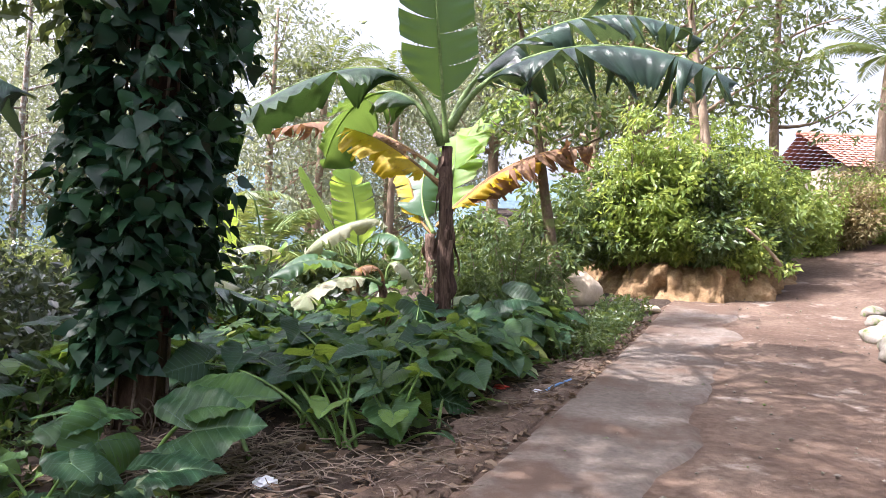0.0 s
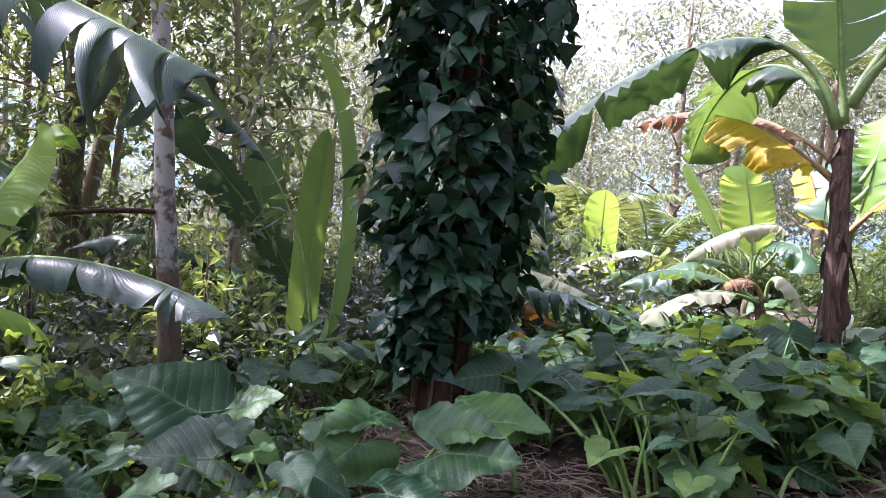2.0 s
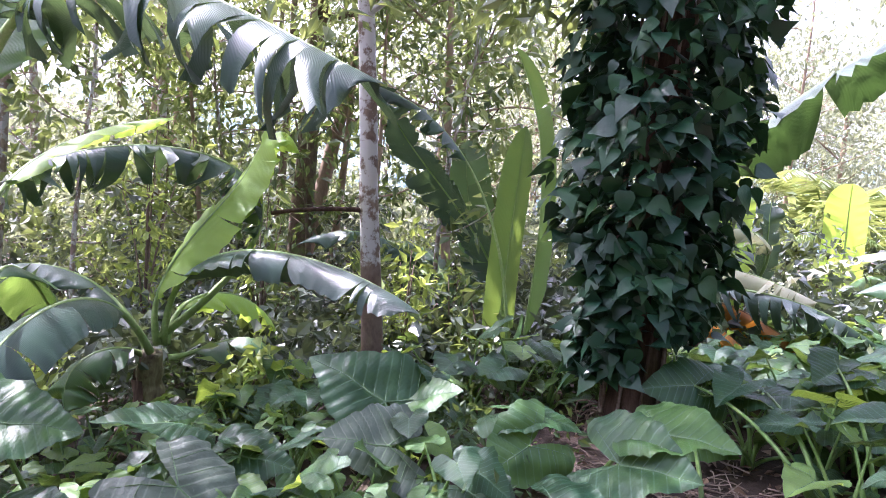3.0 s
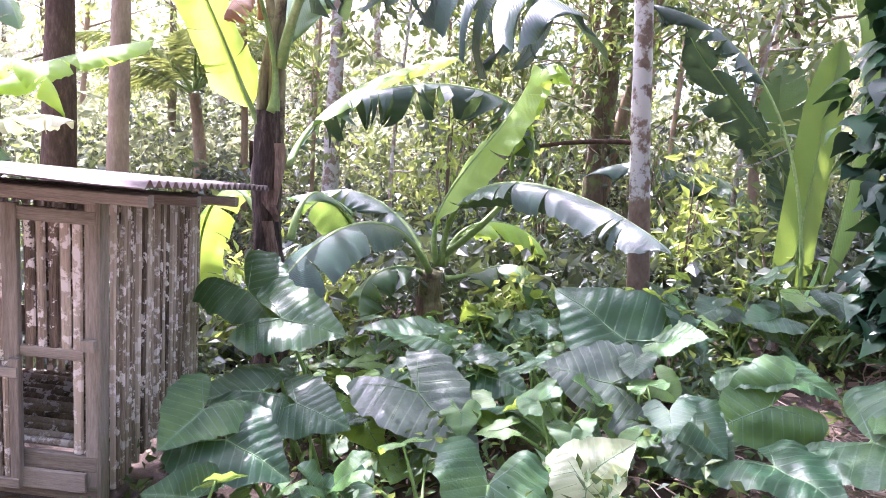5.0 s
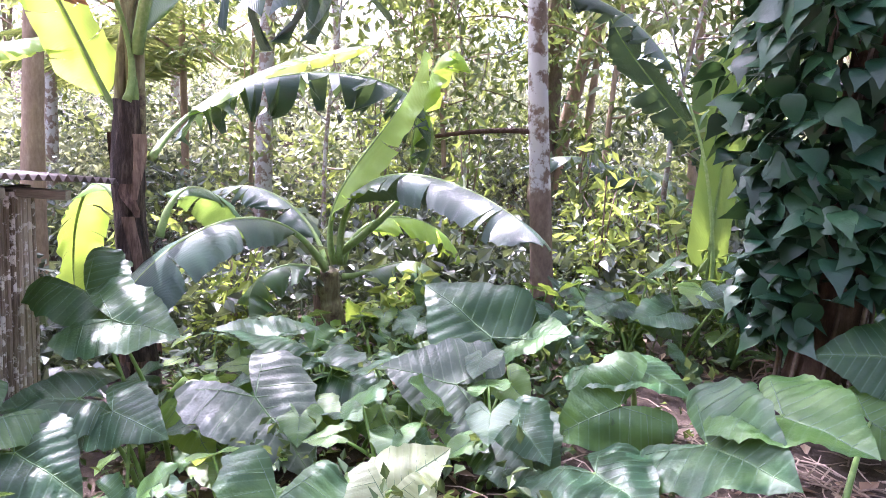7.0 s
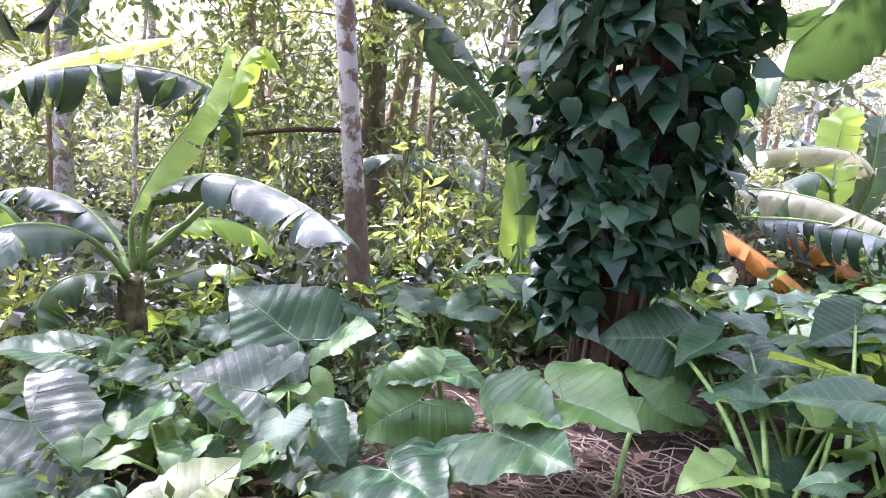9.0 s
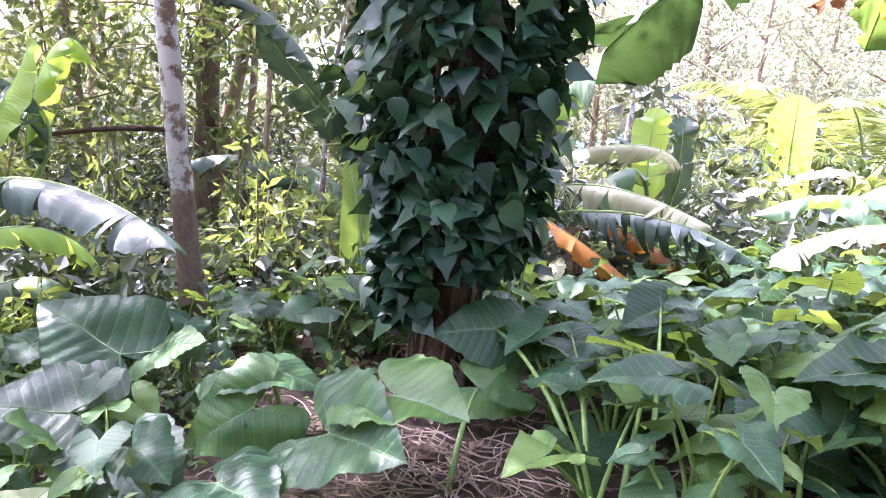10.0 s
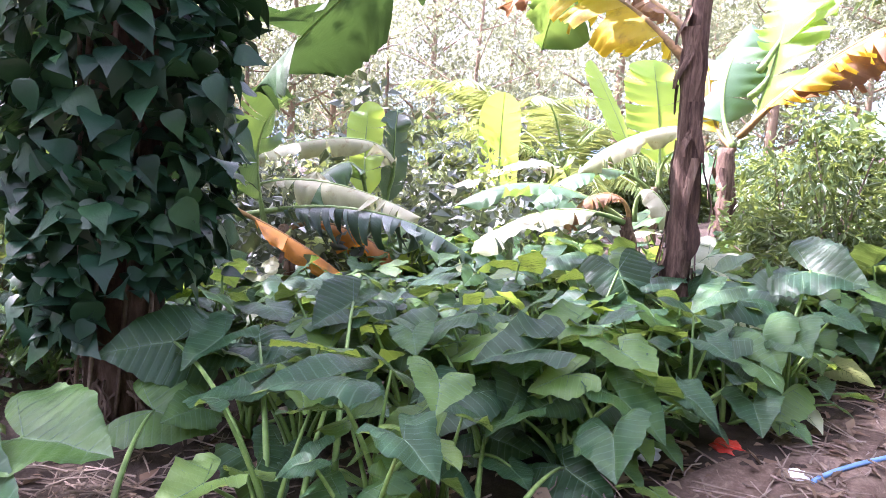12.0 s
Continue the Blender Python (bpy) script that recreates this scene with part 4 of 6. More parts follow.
def face_pose(at, tip, normal):
    """Pose whose x goes from at to tip, z near normal."""
    x = (Vector(tip) - Vector(at)).normalized()
    y = Vector(normal).cross(x).normalized()
    z = x.cross(y)
    m = Matrix((x, y, z)).transposed().to_4x4()
    m.translation = at
    return m


EAR_RNG = np.random.default_rng(77)


def ear_stock(count, **detail):
    stock = []
    for k in range(count):
        verts, faces, ribs, uvs = ear_arrays(1.0, EAR_RNG, 0.05 + 0.045 * (k % 7), 0.025 + 0.008 * (k % 4), **detail)
        pile = Pile()
        for line, rad in ribs:
            pile.add(*tube_arrays(line, rad, detail["sides"]))
        me = {}
        for mat in ("ear", "ear_dull", "ear_pale", "ear_light"):
            d = bpy.data.meshes.new("leaf")
            d.from_pydata(verts, [], faces)
            layer = d.uv_layers.new(name="UVMap")
            loops = np.empty(len(d.loops), dtype=np.int32)
            d.loops.foreach_get("vertex_index", loops)
            layer.data.foreach_set("uv", np.asarray(uvs, dtype=np.float32)[loops].ravel())
            d.materials.append(M[mat])
            d.polygons.foreach_set("use_smooth", [True] * len(d.polygons))
            me[mat] = d
        vein = bpy.data.meshes.new("venation")
        vein.from_pydata([tuple(p) for p in np.concatenate(pile.v)], [], pile.f)
        vein.materials.append(M["ear_vein"])
        stock.append((me, vein))
    return stock


EAR_STOCK = ear_stock(7, n=44, m=10, steps=9, sides=5)
BED_STOCK = ear_stock(9, n=30, m=6, steps=5, sides=3)


def ear_leaf(plant, k, at, tip, normal, size, foot, mat="ear", stock=EAR_STOCK):
    """One blade with its veins, and the stalk from foot up to it."""
    inv = Matrix.Translation(-Vector(plant.location))
    me, vein = stock[k % len(stock)]
    leaf = new("leaf", me[mat])
    leaf.parent = plant
    leaf.matrix_basis = inv @ face_pose(at, tip, normal) @ Matrix.Scale(size, 4)
    veins = new("venation", vein)
    veins.parent = leaf
    if mat != "ear":
        leaf["label"] = {"ear_dull": "greyish leaf", "ear_pale": "pale leaf with sunlight painted into its colour", "ear_light": "yellow-green leaf with sunlight painted in"}[mat]
    a, f = np.array(at, float), np.array(foot, float)
    mid = f * 0.35 + a * 0.65 + np.array([0, 0, 0.18 * np.linalg.norm(a - f)]) * 0.6
    low = f + (mid - f) * 0.5 * np.array([0.7, 0.7, 1.1])
    line, _ = spline([f, low, mid, a], 10)
    o = np.array(plant.location)
    tube("stalk", line - o, np.linspace(0.018, 0.007, 11) * (0.6 + size), M["ear_stalk"], plant, sides=7)


def ear_plant(foot, leaves, label="elephant ear plant with large heart-shaped green leaves", stock=EAR_STOCK):
    z = ground_z(foot[0], foot[1]) - 0.01
    plant = thing("elephant_ear_plant", (foot[0], foot[1], z), label, "elephant ear", "elephant ears")
    for k, at, tip, normal, size, mat in leaves:
        ear_leaf(plant, k, at, tip, normal, size, (foot[0] + 0.03 * (k % 3 - 1), foot[1] + 0.03 * (k % 2), z), mat, stock)
    return plant


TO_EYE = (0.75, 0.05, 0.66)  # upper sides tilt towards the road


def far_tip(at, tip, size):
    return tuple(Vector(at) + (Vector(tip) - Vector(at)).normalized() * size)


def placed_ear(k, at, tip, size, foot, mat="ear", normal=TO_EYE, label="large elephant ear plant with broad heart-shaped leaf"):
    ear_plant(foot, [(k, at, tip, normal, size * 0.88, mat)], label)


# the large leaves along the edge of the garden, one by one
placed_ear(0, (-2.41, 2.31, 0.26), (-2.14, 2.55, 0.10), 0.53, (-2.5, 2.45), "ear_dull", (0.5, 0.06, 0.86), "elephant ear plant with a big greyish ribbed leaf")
placed_ear(1, (-2.09, 3.20, 0.44), (-2.18, 2.90, 0.50), 0.40, (-2.4, 3.35), "ear_dull", (0.6, -0.2, 0.75), "elephant ear plant with a pale greyish leaf")
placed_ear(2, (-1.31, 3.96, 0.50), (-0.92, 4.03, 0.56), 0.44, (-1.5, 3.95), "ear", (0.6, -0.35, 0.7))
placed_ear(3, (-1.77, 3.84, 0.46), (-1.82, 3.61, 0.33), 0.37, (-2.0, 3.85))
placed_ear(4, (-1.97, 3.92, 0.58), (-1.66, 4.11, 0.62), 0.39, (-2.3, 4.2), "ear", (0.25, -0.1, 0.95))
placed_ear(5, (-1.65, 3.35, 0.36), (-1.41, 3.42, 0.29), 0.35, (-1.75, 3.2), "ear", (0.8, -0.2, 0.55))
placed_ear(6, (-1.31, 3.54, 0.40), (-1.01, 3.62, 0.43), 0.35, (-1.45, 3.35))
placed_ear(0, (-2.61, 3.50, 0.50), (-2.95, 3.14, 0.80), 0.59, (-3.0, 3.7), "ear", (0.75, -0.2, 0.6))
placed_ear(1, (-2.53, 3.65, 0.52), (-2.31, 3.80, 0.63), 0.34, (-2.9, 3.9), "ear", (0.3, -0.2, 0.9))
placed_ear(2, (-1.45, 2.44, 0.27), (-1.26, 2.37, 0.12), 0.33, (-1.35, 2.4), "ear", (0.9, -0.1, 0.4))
placed_ear(3, (-1.54, 2.86, 0.24), (-1.49, 3.04, 0.43), 0.30, (-1.65, 2.7), "ear_pale", (0.5, 0.1, 0.85), "elephant ear plant with a leaf painted whitish for sunlight")
placed_ear(4, (-1.39, 2.81, 0.28), (-1.30, 2.77, 0.15), 0.24, (-1.5, 2.7), "ear_pale", (0.8, -0.1, 0.5), "elephant ear plant with a small pale leaf")
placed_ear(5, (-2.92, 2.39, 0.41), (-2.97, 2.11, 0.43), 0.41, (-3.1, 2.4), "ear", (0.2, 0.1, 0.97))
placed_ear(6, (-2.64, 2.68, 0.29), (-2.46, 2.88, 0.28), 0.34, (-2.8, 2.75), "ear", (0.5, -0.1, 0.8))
placed_ear(0, (-2.47, 2.02, 0.16), (-2.25, 2.12, -0.02), 0.3, (-2.55, 2.2), "ear_light", (0.5, -0.6, 0.6), "elephant ear plant with a yellow-green leaf")
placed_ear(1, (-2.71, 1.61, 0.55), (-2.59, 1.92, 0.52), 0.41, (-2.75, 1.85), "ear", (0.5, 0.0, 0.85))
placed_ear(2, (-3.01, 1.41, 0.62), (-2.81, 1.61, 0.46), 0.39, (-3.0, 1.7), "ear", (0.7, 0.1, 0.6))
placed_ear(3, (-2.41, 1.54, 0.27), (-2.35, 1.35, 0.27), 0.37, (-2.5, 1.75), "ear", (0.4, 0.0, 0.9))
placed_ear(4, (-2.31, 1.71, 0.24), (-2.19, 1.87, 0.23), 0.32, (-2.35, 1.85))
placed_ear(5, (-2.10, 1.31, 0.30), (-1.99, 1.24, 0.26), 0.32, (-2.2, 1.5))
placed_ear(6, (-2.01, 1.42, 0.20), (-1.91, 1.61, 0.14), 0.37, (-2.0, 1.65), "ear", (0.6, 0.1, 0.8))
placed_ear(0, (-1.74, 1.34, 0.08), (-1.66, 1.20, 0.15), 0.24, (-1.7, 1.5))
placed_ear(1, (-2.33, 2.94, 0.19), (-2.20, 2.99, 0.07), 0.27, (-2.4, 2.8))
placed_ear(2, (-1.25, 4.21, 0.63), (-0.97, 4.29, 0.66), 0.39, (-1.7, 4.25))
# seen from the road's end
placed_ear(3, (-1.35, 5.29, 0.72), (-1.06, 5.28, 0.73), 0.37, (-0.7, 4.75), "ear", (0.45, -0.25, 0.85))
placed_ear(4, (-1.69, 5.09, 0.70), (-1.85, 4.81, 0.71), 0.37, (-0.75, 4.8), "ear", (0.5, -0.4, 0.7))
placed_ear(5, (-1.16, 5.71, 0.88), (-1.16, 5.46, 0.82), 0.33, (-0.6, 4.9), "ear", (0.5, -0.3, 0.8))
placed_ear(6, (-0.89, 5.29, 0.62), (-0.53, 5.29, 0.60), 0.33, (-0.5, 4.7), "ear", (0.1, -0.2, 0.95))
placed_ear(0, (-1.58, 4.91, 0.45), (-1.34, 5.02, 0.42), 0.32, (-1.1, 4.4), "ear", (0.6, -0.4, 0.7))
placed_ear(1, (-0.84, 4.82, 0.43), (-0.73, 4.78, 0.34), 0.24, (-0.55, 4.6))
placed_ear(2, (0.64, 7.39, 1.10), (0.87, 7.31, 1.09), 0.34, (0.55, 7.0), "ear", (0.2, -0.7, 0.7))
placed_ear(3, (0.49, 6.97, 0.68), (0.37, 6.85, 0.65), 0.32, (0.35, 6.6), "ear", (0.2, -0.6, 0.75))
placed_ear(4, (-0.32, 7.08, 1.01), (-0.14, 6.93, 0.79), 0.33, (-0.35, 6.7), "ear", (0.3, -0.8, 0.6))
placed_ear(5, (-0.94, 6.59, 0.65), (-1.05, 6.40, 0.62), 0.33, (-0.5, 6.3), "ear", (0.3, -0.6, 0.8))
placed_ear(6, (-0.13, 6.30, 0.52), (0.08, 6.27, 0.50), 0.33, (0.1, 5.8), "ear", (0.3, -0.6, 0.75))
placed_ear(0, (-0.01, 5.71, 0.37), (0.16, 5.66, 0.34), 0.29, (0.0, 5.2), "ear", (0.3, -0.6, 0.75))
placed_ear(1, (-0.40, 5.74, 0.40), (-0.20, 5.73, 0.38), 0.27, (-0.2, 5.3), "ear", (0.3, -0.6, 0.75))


def ear_beds():
    """The rest of the bed: plants of five to eight leaves at all heights, spread like shelves."""
    rng = np.random.default_rng(5)
    spots = []
    for tries in range(9000):
        if len(spots) >= 175:
            break
        c = len(spots)
        y = rng.uniform(4.6, 9.8) if c < 105 else rng.uniform(5.6, 8.4) if c < 130 else rng.uniform(1.0, 4.8)
        edge = rng.uniform(0.3, 1.3) if 105 <= c < 130 else 0
        x = road_left(y) - 0.3 - edge if edge else rng.uniform(-3.4, road_left(y) - 0.5) if y > 4.6 else rng.uniform(-4.2, -1.5)
        if math.hypot(x + 2.15, y - 5.1) < 0.75 or (-1.9 < x < -0.8 and 3.7 < y < 5.0) or (x < -1.9 and y < 1.7 and x > -3.4):
            continue
        if any(math.hypot(x - p, y - q) < 0.2 for p, q in spots):
            continue
        spots.append((x, y))
        front = y < 4.6
        rim = road_left(y) - x < 0.75
        tall = 0.46 if front else 0.52 if rim else 0.42 if x < -1.2 and y > 5.9 else 0.62
        leaves = []
        n = int(rng.integers(5, 9))
        for k in range(n):
            a = 2.4 * k + rng.uniform(-0.6, 0.6)
            u = (k + rng.random()) / n
            hgt = (0.18 + 0.8 * u) * tall * rng.uniform(0.8, 1.1)
            out = rng.uniform(0.12, 0.34) * (1.1 - 0.5 * u)
            p = np.array([x + math.cos(a) * out, y + math.sin(a) * out, ground_z(x, y) + hgt])
            p[0] = min(p[0], road_left(p[1]) - 0.12)
            dip = rng.uniform(0.05, 0.6)
            tip = p + np.array([math.cos(a), math.sin(a), -dip])
            nor = (0.5 * dip * math.cos(a) + rng.normal() * 0.32 + 0.05, 0.5 * dip * math.sin(a) + rng.normal() * 0.32 - 0.05, 0.9)
            # the lighter kinds stand in for leaves that catch the sun
            kind = "ear" if rng.random() < 0.72 else ("ear_light", "ear_light", "ear_light", "ear_pale" if y > 6.4 else "ear_light")[int(rng.integers(0, 4))]
            big = rng.uniform(0.1, 0.19) if front or u < 0.3 else rng.uniform(0.14, 0.28)
            leaves.append((int(rng.integers(0, 9)), tuple(p), tuple(tip), nor, big * (0.8 if rim else 1.0), kind))
        ear_plant((x, y), leaves, stock=BED_STOCK)


ear_beds()


# ---- trees ----
def heart_vine_arrays(rng, n, radius, lo, hi, size, lean):
    """Overlapping hanging heart-shaped leaves on a rough column."""
    shape = np.array([(0, 0), (-0.15, 0.2), (-0.08, 0.38), (0.1, 0.49), (0.32, 0.47), (0.56, 0.33), (0.8, 0.15), (1.12, 0)])
    rings = len(shape) - 2
    pile = Pile()
    for i in range(n):
        z = lo + (hi - lo) * rng.random() ** 1.25
        a = rng.uniform(0, 2 * math.pi)
        lump = 1 + 0.34 * noise.noise(Vector((math.cos(a) * 1.6, math.sin(a) * 1.6, z * 1.5)))
        r = radius(z) * lump * (0.5 + 0.6 * rng.random() ** 0.7)
        s = size * rng.uniform(0.45, 1.25)
        out = np.array([math.cos(a), math.sin(a), 0])
        hang = 0.4 if out @ np.array([-0.61, -0.78, 0]) > 0.25 else 0.68
        if z < hang + 0.15 * rng.random():
            continue
        c = lean(z) + out * r
        c[2] = z
        nor = out * 0.5 + rng.normal(size=3) * 0.5 + np.array([0, 0, 0.75])
        nor /= np.linalg.norm(nor)
        way = np.array([0, 0, -0.8]) + rng.normal(size=3) * 0.75 + out * 0.5
        way -= (way @ nor) * nor
        way /= np.linalg.norm(way)
        sd = np.cross(nor, way)
        verts = []
        for u, w in shape:
            bend = -0.3 * u * u * s
            verts.append(c + way * u * s + nor * bend)
            if w:
                for e in (-1, 1):
                    verts.append(c + way * u * s + sd * e * w * s + nor * (bend + 0.16 * w * s - 0.03 * s))
        f = [(0, 1, 2), (0, 3, 1)]
        for q in range(rings - 1):
            b0 = 1 + 3 * q
            f += [(b0, b0 + 3, b0 + 4, b0 + 1), (b0, b0 + 2, b0 + 5, b0 + 3)]
        b0 = 1 + 3 * (rings - 1)
        f += [(b0, b0 + 3, b0 + 1), (b0, b0 + 2, b0 + 3)]
        pile.add(verts, f)
    return pile


def vine_tree():
    rng = np.random.default_rng(21)
    x, y = -2.18, 5.13
    z0 = ground_z(x, y) - 0.05
    tree = thing("vine_grown_tree", (x, y, z0), "tree trunk wrapped in a thick coat of dark heart-shaped vine leaves", "tree")
    o = np.array([x, y, z0])
    n = 30
    f = np.linspace(0, 1, n)
    line = np.stack([0.12 * f + 0.03 * np.sin(f * 9), 0.05 * np.sin(f * 6), f * 7.5], 1)
    tube("trunk", line, np.interp(f, [0, 0.06, 0.2, 1], [0.2, 0.165, 0.15, 0.1]), M["bark"], tree, "reddish brown fissured trunk", 16, 0.06, rng)

    def lean(z):
        return np.array([0.12 * (z / 7.5), 0.0, z])

    def radius(z):
        return float(np.interp(z, [0.5, 0.9, 1.5, 2.4, 3.6, 5.5, 6.5], [0.36, 0.42, 0.50, 0.56, 0.66, 0.6, 0.3]))

    heart_vine_arrays(rng, 6200, radius, 0.42, 6.4, 0.125, lean).link("vine_leaves", M["vine"], tree, "dark glossy heart-shaped leaves", smooth=True)
    for k in range(9):
        a = k * 0.7
        zz = np.linspace(0, 5.5, 26)
        ln = np.stack([0.12 * zz / 7.5 + (0.2 - 0.01 * zz) * np.cos(a + zz * 0.35), (0.2 - 0.01 * zz) * np.sin(a + zz * 0.35), zz], 1)
        tube("vine_stem", ln, np.full(26, 0.012), M["twig"], tree, sides=5)
    boughs = []
    for k in range(9):  # the crown above, out of view, added to shade the bed
        a = k * 2.4
        ln, _ = spline([(0.12, 0, 6.2 + 0.15 * k), (0.12 + math.cos(a) * 1.2, math.sin(a) * 1.2, 7.2 + 0.12 * k), (0.12 + math.cos(a) * 2.6, math.sin(a) * 2.6, 7.6 + 0.15 * k)], 8)
        tube("limb", ln, np.linspace(0.05, 0.012, 9), M["bark"], tree, sides=6)
        boughs += [ln[i] + rng.normal(size=3) * 0.4 for i in (3, 4, 5, 6, 7, 8)]
    scatter(rng, boughs, 75, 0.7, 0.16).link("crown", M["tree_leaf"], tree)
    fib = Pile()  # shaggy roots and twigs about the foot
    for k in range(70):
        a = rng.uniform(0, 6.28)
        r = rng.uniform(0.2, 0.4)
        p = np.array([math.cos(a) * 0.2, math.sin(a) * 0.2, rng.uniform(0.05, 0.3)])
        q = np.array([math.cos(a) * r, math.sin(a) * r, 0.04])
        ln, _ = spline([p, (p + q) / 2 + rng.normal(size=3) * 0.05, q], 4)
        v, fc = tube_arrays(ln, np.linspace(0.008, 0.004, 5), 4)
        fib.add(v, fc)
    fib.link("root_mat", M["twig"], tree, "fibrous dry roots")


vine_tree()


def tree(name, seed, base, height, r0, label, bark="bark", leaf="tree_leaf", lean=(0, 0), first=0.45, limbs=9, reach=2.0, leaf_size=0.13, per=60, clusters=5, spread=0.55, group="", bare=False, wob=0.12):
    """A tapered trunk, limbs that fork, and a crown of leaves about the twigs."""
    rng = np.random.default_rng(seed)
    z0 = ground_z(base[0], base[1]) - 0.06
    t = thing(name, (base[0], base[1], z0), label, "tree", group)
    n = 26
    f = np.linspace(0, 1, n)
    ph = rng.uniform(0, 6.28, 2)
    line = np.stack([lean[0] * f + wob * np.sin(f * 5 + ph[0]) * f, lean[1] * f + wob * np.sin(f * 4 + ph[1]) * f, f * height], 1)
    rad = r0 * (1 - 0.75 * f) * (1 + 0.35 * np.exp(-f * 28))
    tube("trunk", line, rad, M[bark], t, sides=12, rough=0.045, rng=rng)
    ends = []
    for k in range(limbs):
        u = first + (1 - first) * (k + rng.random()) / limbs
        i = min(n - 1, int(u * n))
        a = k * 2.4 + rng.uniform(-0.5, 0.5)
        ln = reach * (1.15 - 0.55 * (u - first) / (1 - first + 1e-6)) * rng.uniform(0.7, 1.15)
        p = line[i]
        d = np.array([math.cos(a), math.sin(a), rng.uniform(0.15, 0.7)])
        q = p + d * ln * 0.55
        e = p + d * ln + np.array([0, 0, rng.uniform(-0.25, 0.25) * ln])
        ln3, _ = spline([p, q + rng.normal(size=3) * 0.06 * ln, e], 8)
        tube("limb", ln3, np.linspace(max(0.012, rad[i] * 0.45), 0.008, 9), M[bark], t, sides=6)
        for c in range(clusters):
            w = rng.uniform(0.35, 1.0)
            ends.append(ln3[int(w * 8)] + rng.normal(size=3) * spread * 0.7)
    if not bare and ends:
        scatter(rng, ends, per, spread, leaf_size).link("crown", M[leaf], t)
    return t


# trunks that stand in the garden
# slim, mossy and lichen crowns, mostly above view, are thickened to shade the garden
tree("slim_tree", 31, (-4.08, 4.34), 8.5, 0.088, "slim straight tree trunk blotched with white lichen", "bark_lichen", "tree_leaf", (-0.1, -0.95), 0.37, 18, 2.7, 0.16, 96, wob=0.04)
tree("mossy_tree", 32, (-9.57, 6.14), 12, 0.2, "mossy brown tree trunk with climbing stems", "bark_moss", "tree_leaf", (-0.2, 0.3), 0.36, 20, 3.2, 0.16, 74, wob=0.1)
tree("leaning_tree", 33, (-10.15, 6.32), 10, 0.14, "leaning tan tree trunk in the wood", "bark_tan", "tree_leaf", (1.2, 1.6), 0.4, 10, 2.0, 0.13, 60)
tree("coconut_trunk_tree", 34, (-8.22, -0.58), 9.5, 0.15, "pale ringed trunk in the sunlit wood", "bark_tan", "tree_leaf", (-0.3, 0.0), 0.55, 9, 2.2, 0.14, 34)
tree("lichen_tree", 35, (-9.05, 1.98), 11, 0.13, "thin tree trunk blotched with pale lichen", "bark_pale", "tree_leaf", (0.0, 0.2), 0.4, 20, 3.2, 0.16, 62)
tree("dark_palm_trunk_tree", 36, (-7.45, -1.02), 9, 0.21, "dark ringed palm trunk behind the coop", "bark", "tree_leaf", (-0.35, 0.1), 0.8, 6, 1.8, 0.14, 34, wob=0.05)
tree("roadside_tree", 37, (1.50, 9.94, 1.19)[:2], 4.6, 0.105, "small leaning roadside tree with yellow-green leaves", "bark_moss", "bush_leaf", (-0.75, 0.1), 0.5, 10, 0.9, 0.14, 30, 4, 0.35, wob=0.05)


def build_wood():
    """Trees of the wood behind the garden, and on the slope beyond."""
    rng = np.random.default_rng(8)
    kinds = []
    for k in range(6):
        # kinds 3 to 5 stand farther off and take the haze-paled leaf
        kinds.append(tree("forest_tree", 50 + k, (-16.0, 4.0 + 0.1 * k), 8 + k % 3 * 2.0, 0.075 + 0.02 * (k % 3), "slender forest tree with a loose sunlit crown", ("bark_tan", "bark_moss", "bark_pale")[k % 3], "tree_leaf" if k < 3 else "tree_leaf_hazed", (0.3 * (k - 2), 0.2), 0.3, 14, 2.2, 0.16, 26, 5, 0.75, "trees of the wood"))
    spots = []
    for tries in range(3000):
        if len(spots) >= 54:
            break
        # bearings past about 115 are out of view, added to shade the garden
        b, d = radians(rng.uniform(28, 142)), 8.8 + 24 * rng.random() ** 1.2
        x, y = 0.9 - math.sin(b) * d, 2.2 + math.cos(b) * d
        near = 19 if math.degrees(b) < 50 else 9 if 56 < math.degrees(b) < 72 else 12.5
        if d < near:
            continue
        if all(math.hypot(x - p, y - q) > 2.1 for p, q in spots):
            spots.append((x, y))
    used = set()
    for i, (x, y) in enumerate(spots):
        m = pose(x, y, ground_z(x, y) - 0.06, 0, 0, rng.uniform(0, 360))
        k = i % 3 + (3 if math.hypot(x, y) > 17 else 0)
        if k in used:
            copy_thing(kinds[k], m)
        else:
            kinds[k].matrix_basis = m
            used.add(k)
    far = tree("distant_tree", 70, (-20, 40), 11, 0.2, "tree across the valley, haze painted into its grey-green leaves", "bark_tan", "tree_leaf_hazed", (0, 0), 0.25, 18, 3.0, 0.24, 40, 6, 0.95, "trees across the valley")
    first = True
    for k in range(30):
        b, d = radians(rng.uniform(-14, 60)), rng.uniform(24, 55)
        x, y = -math.sin(b) * d, math.cos(b) * d
        m = pose(x, y, ground_z(x, y) - 0.3, 0, 0, rng.uniform(0, 360))
        if first:
            far.matrix_basis, first = m, False
        else:
            copy_thing(far, m)


build_wood()


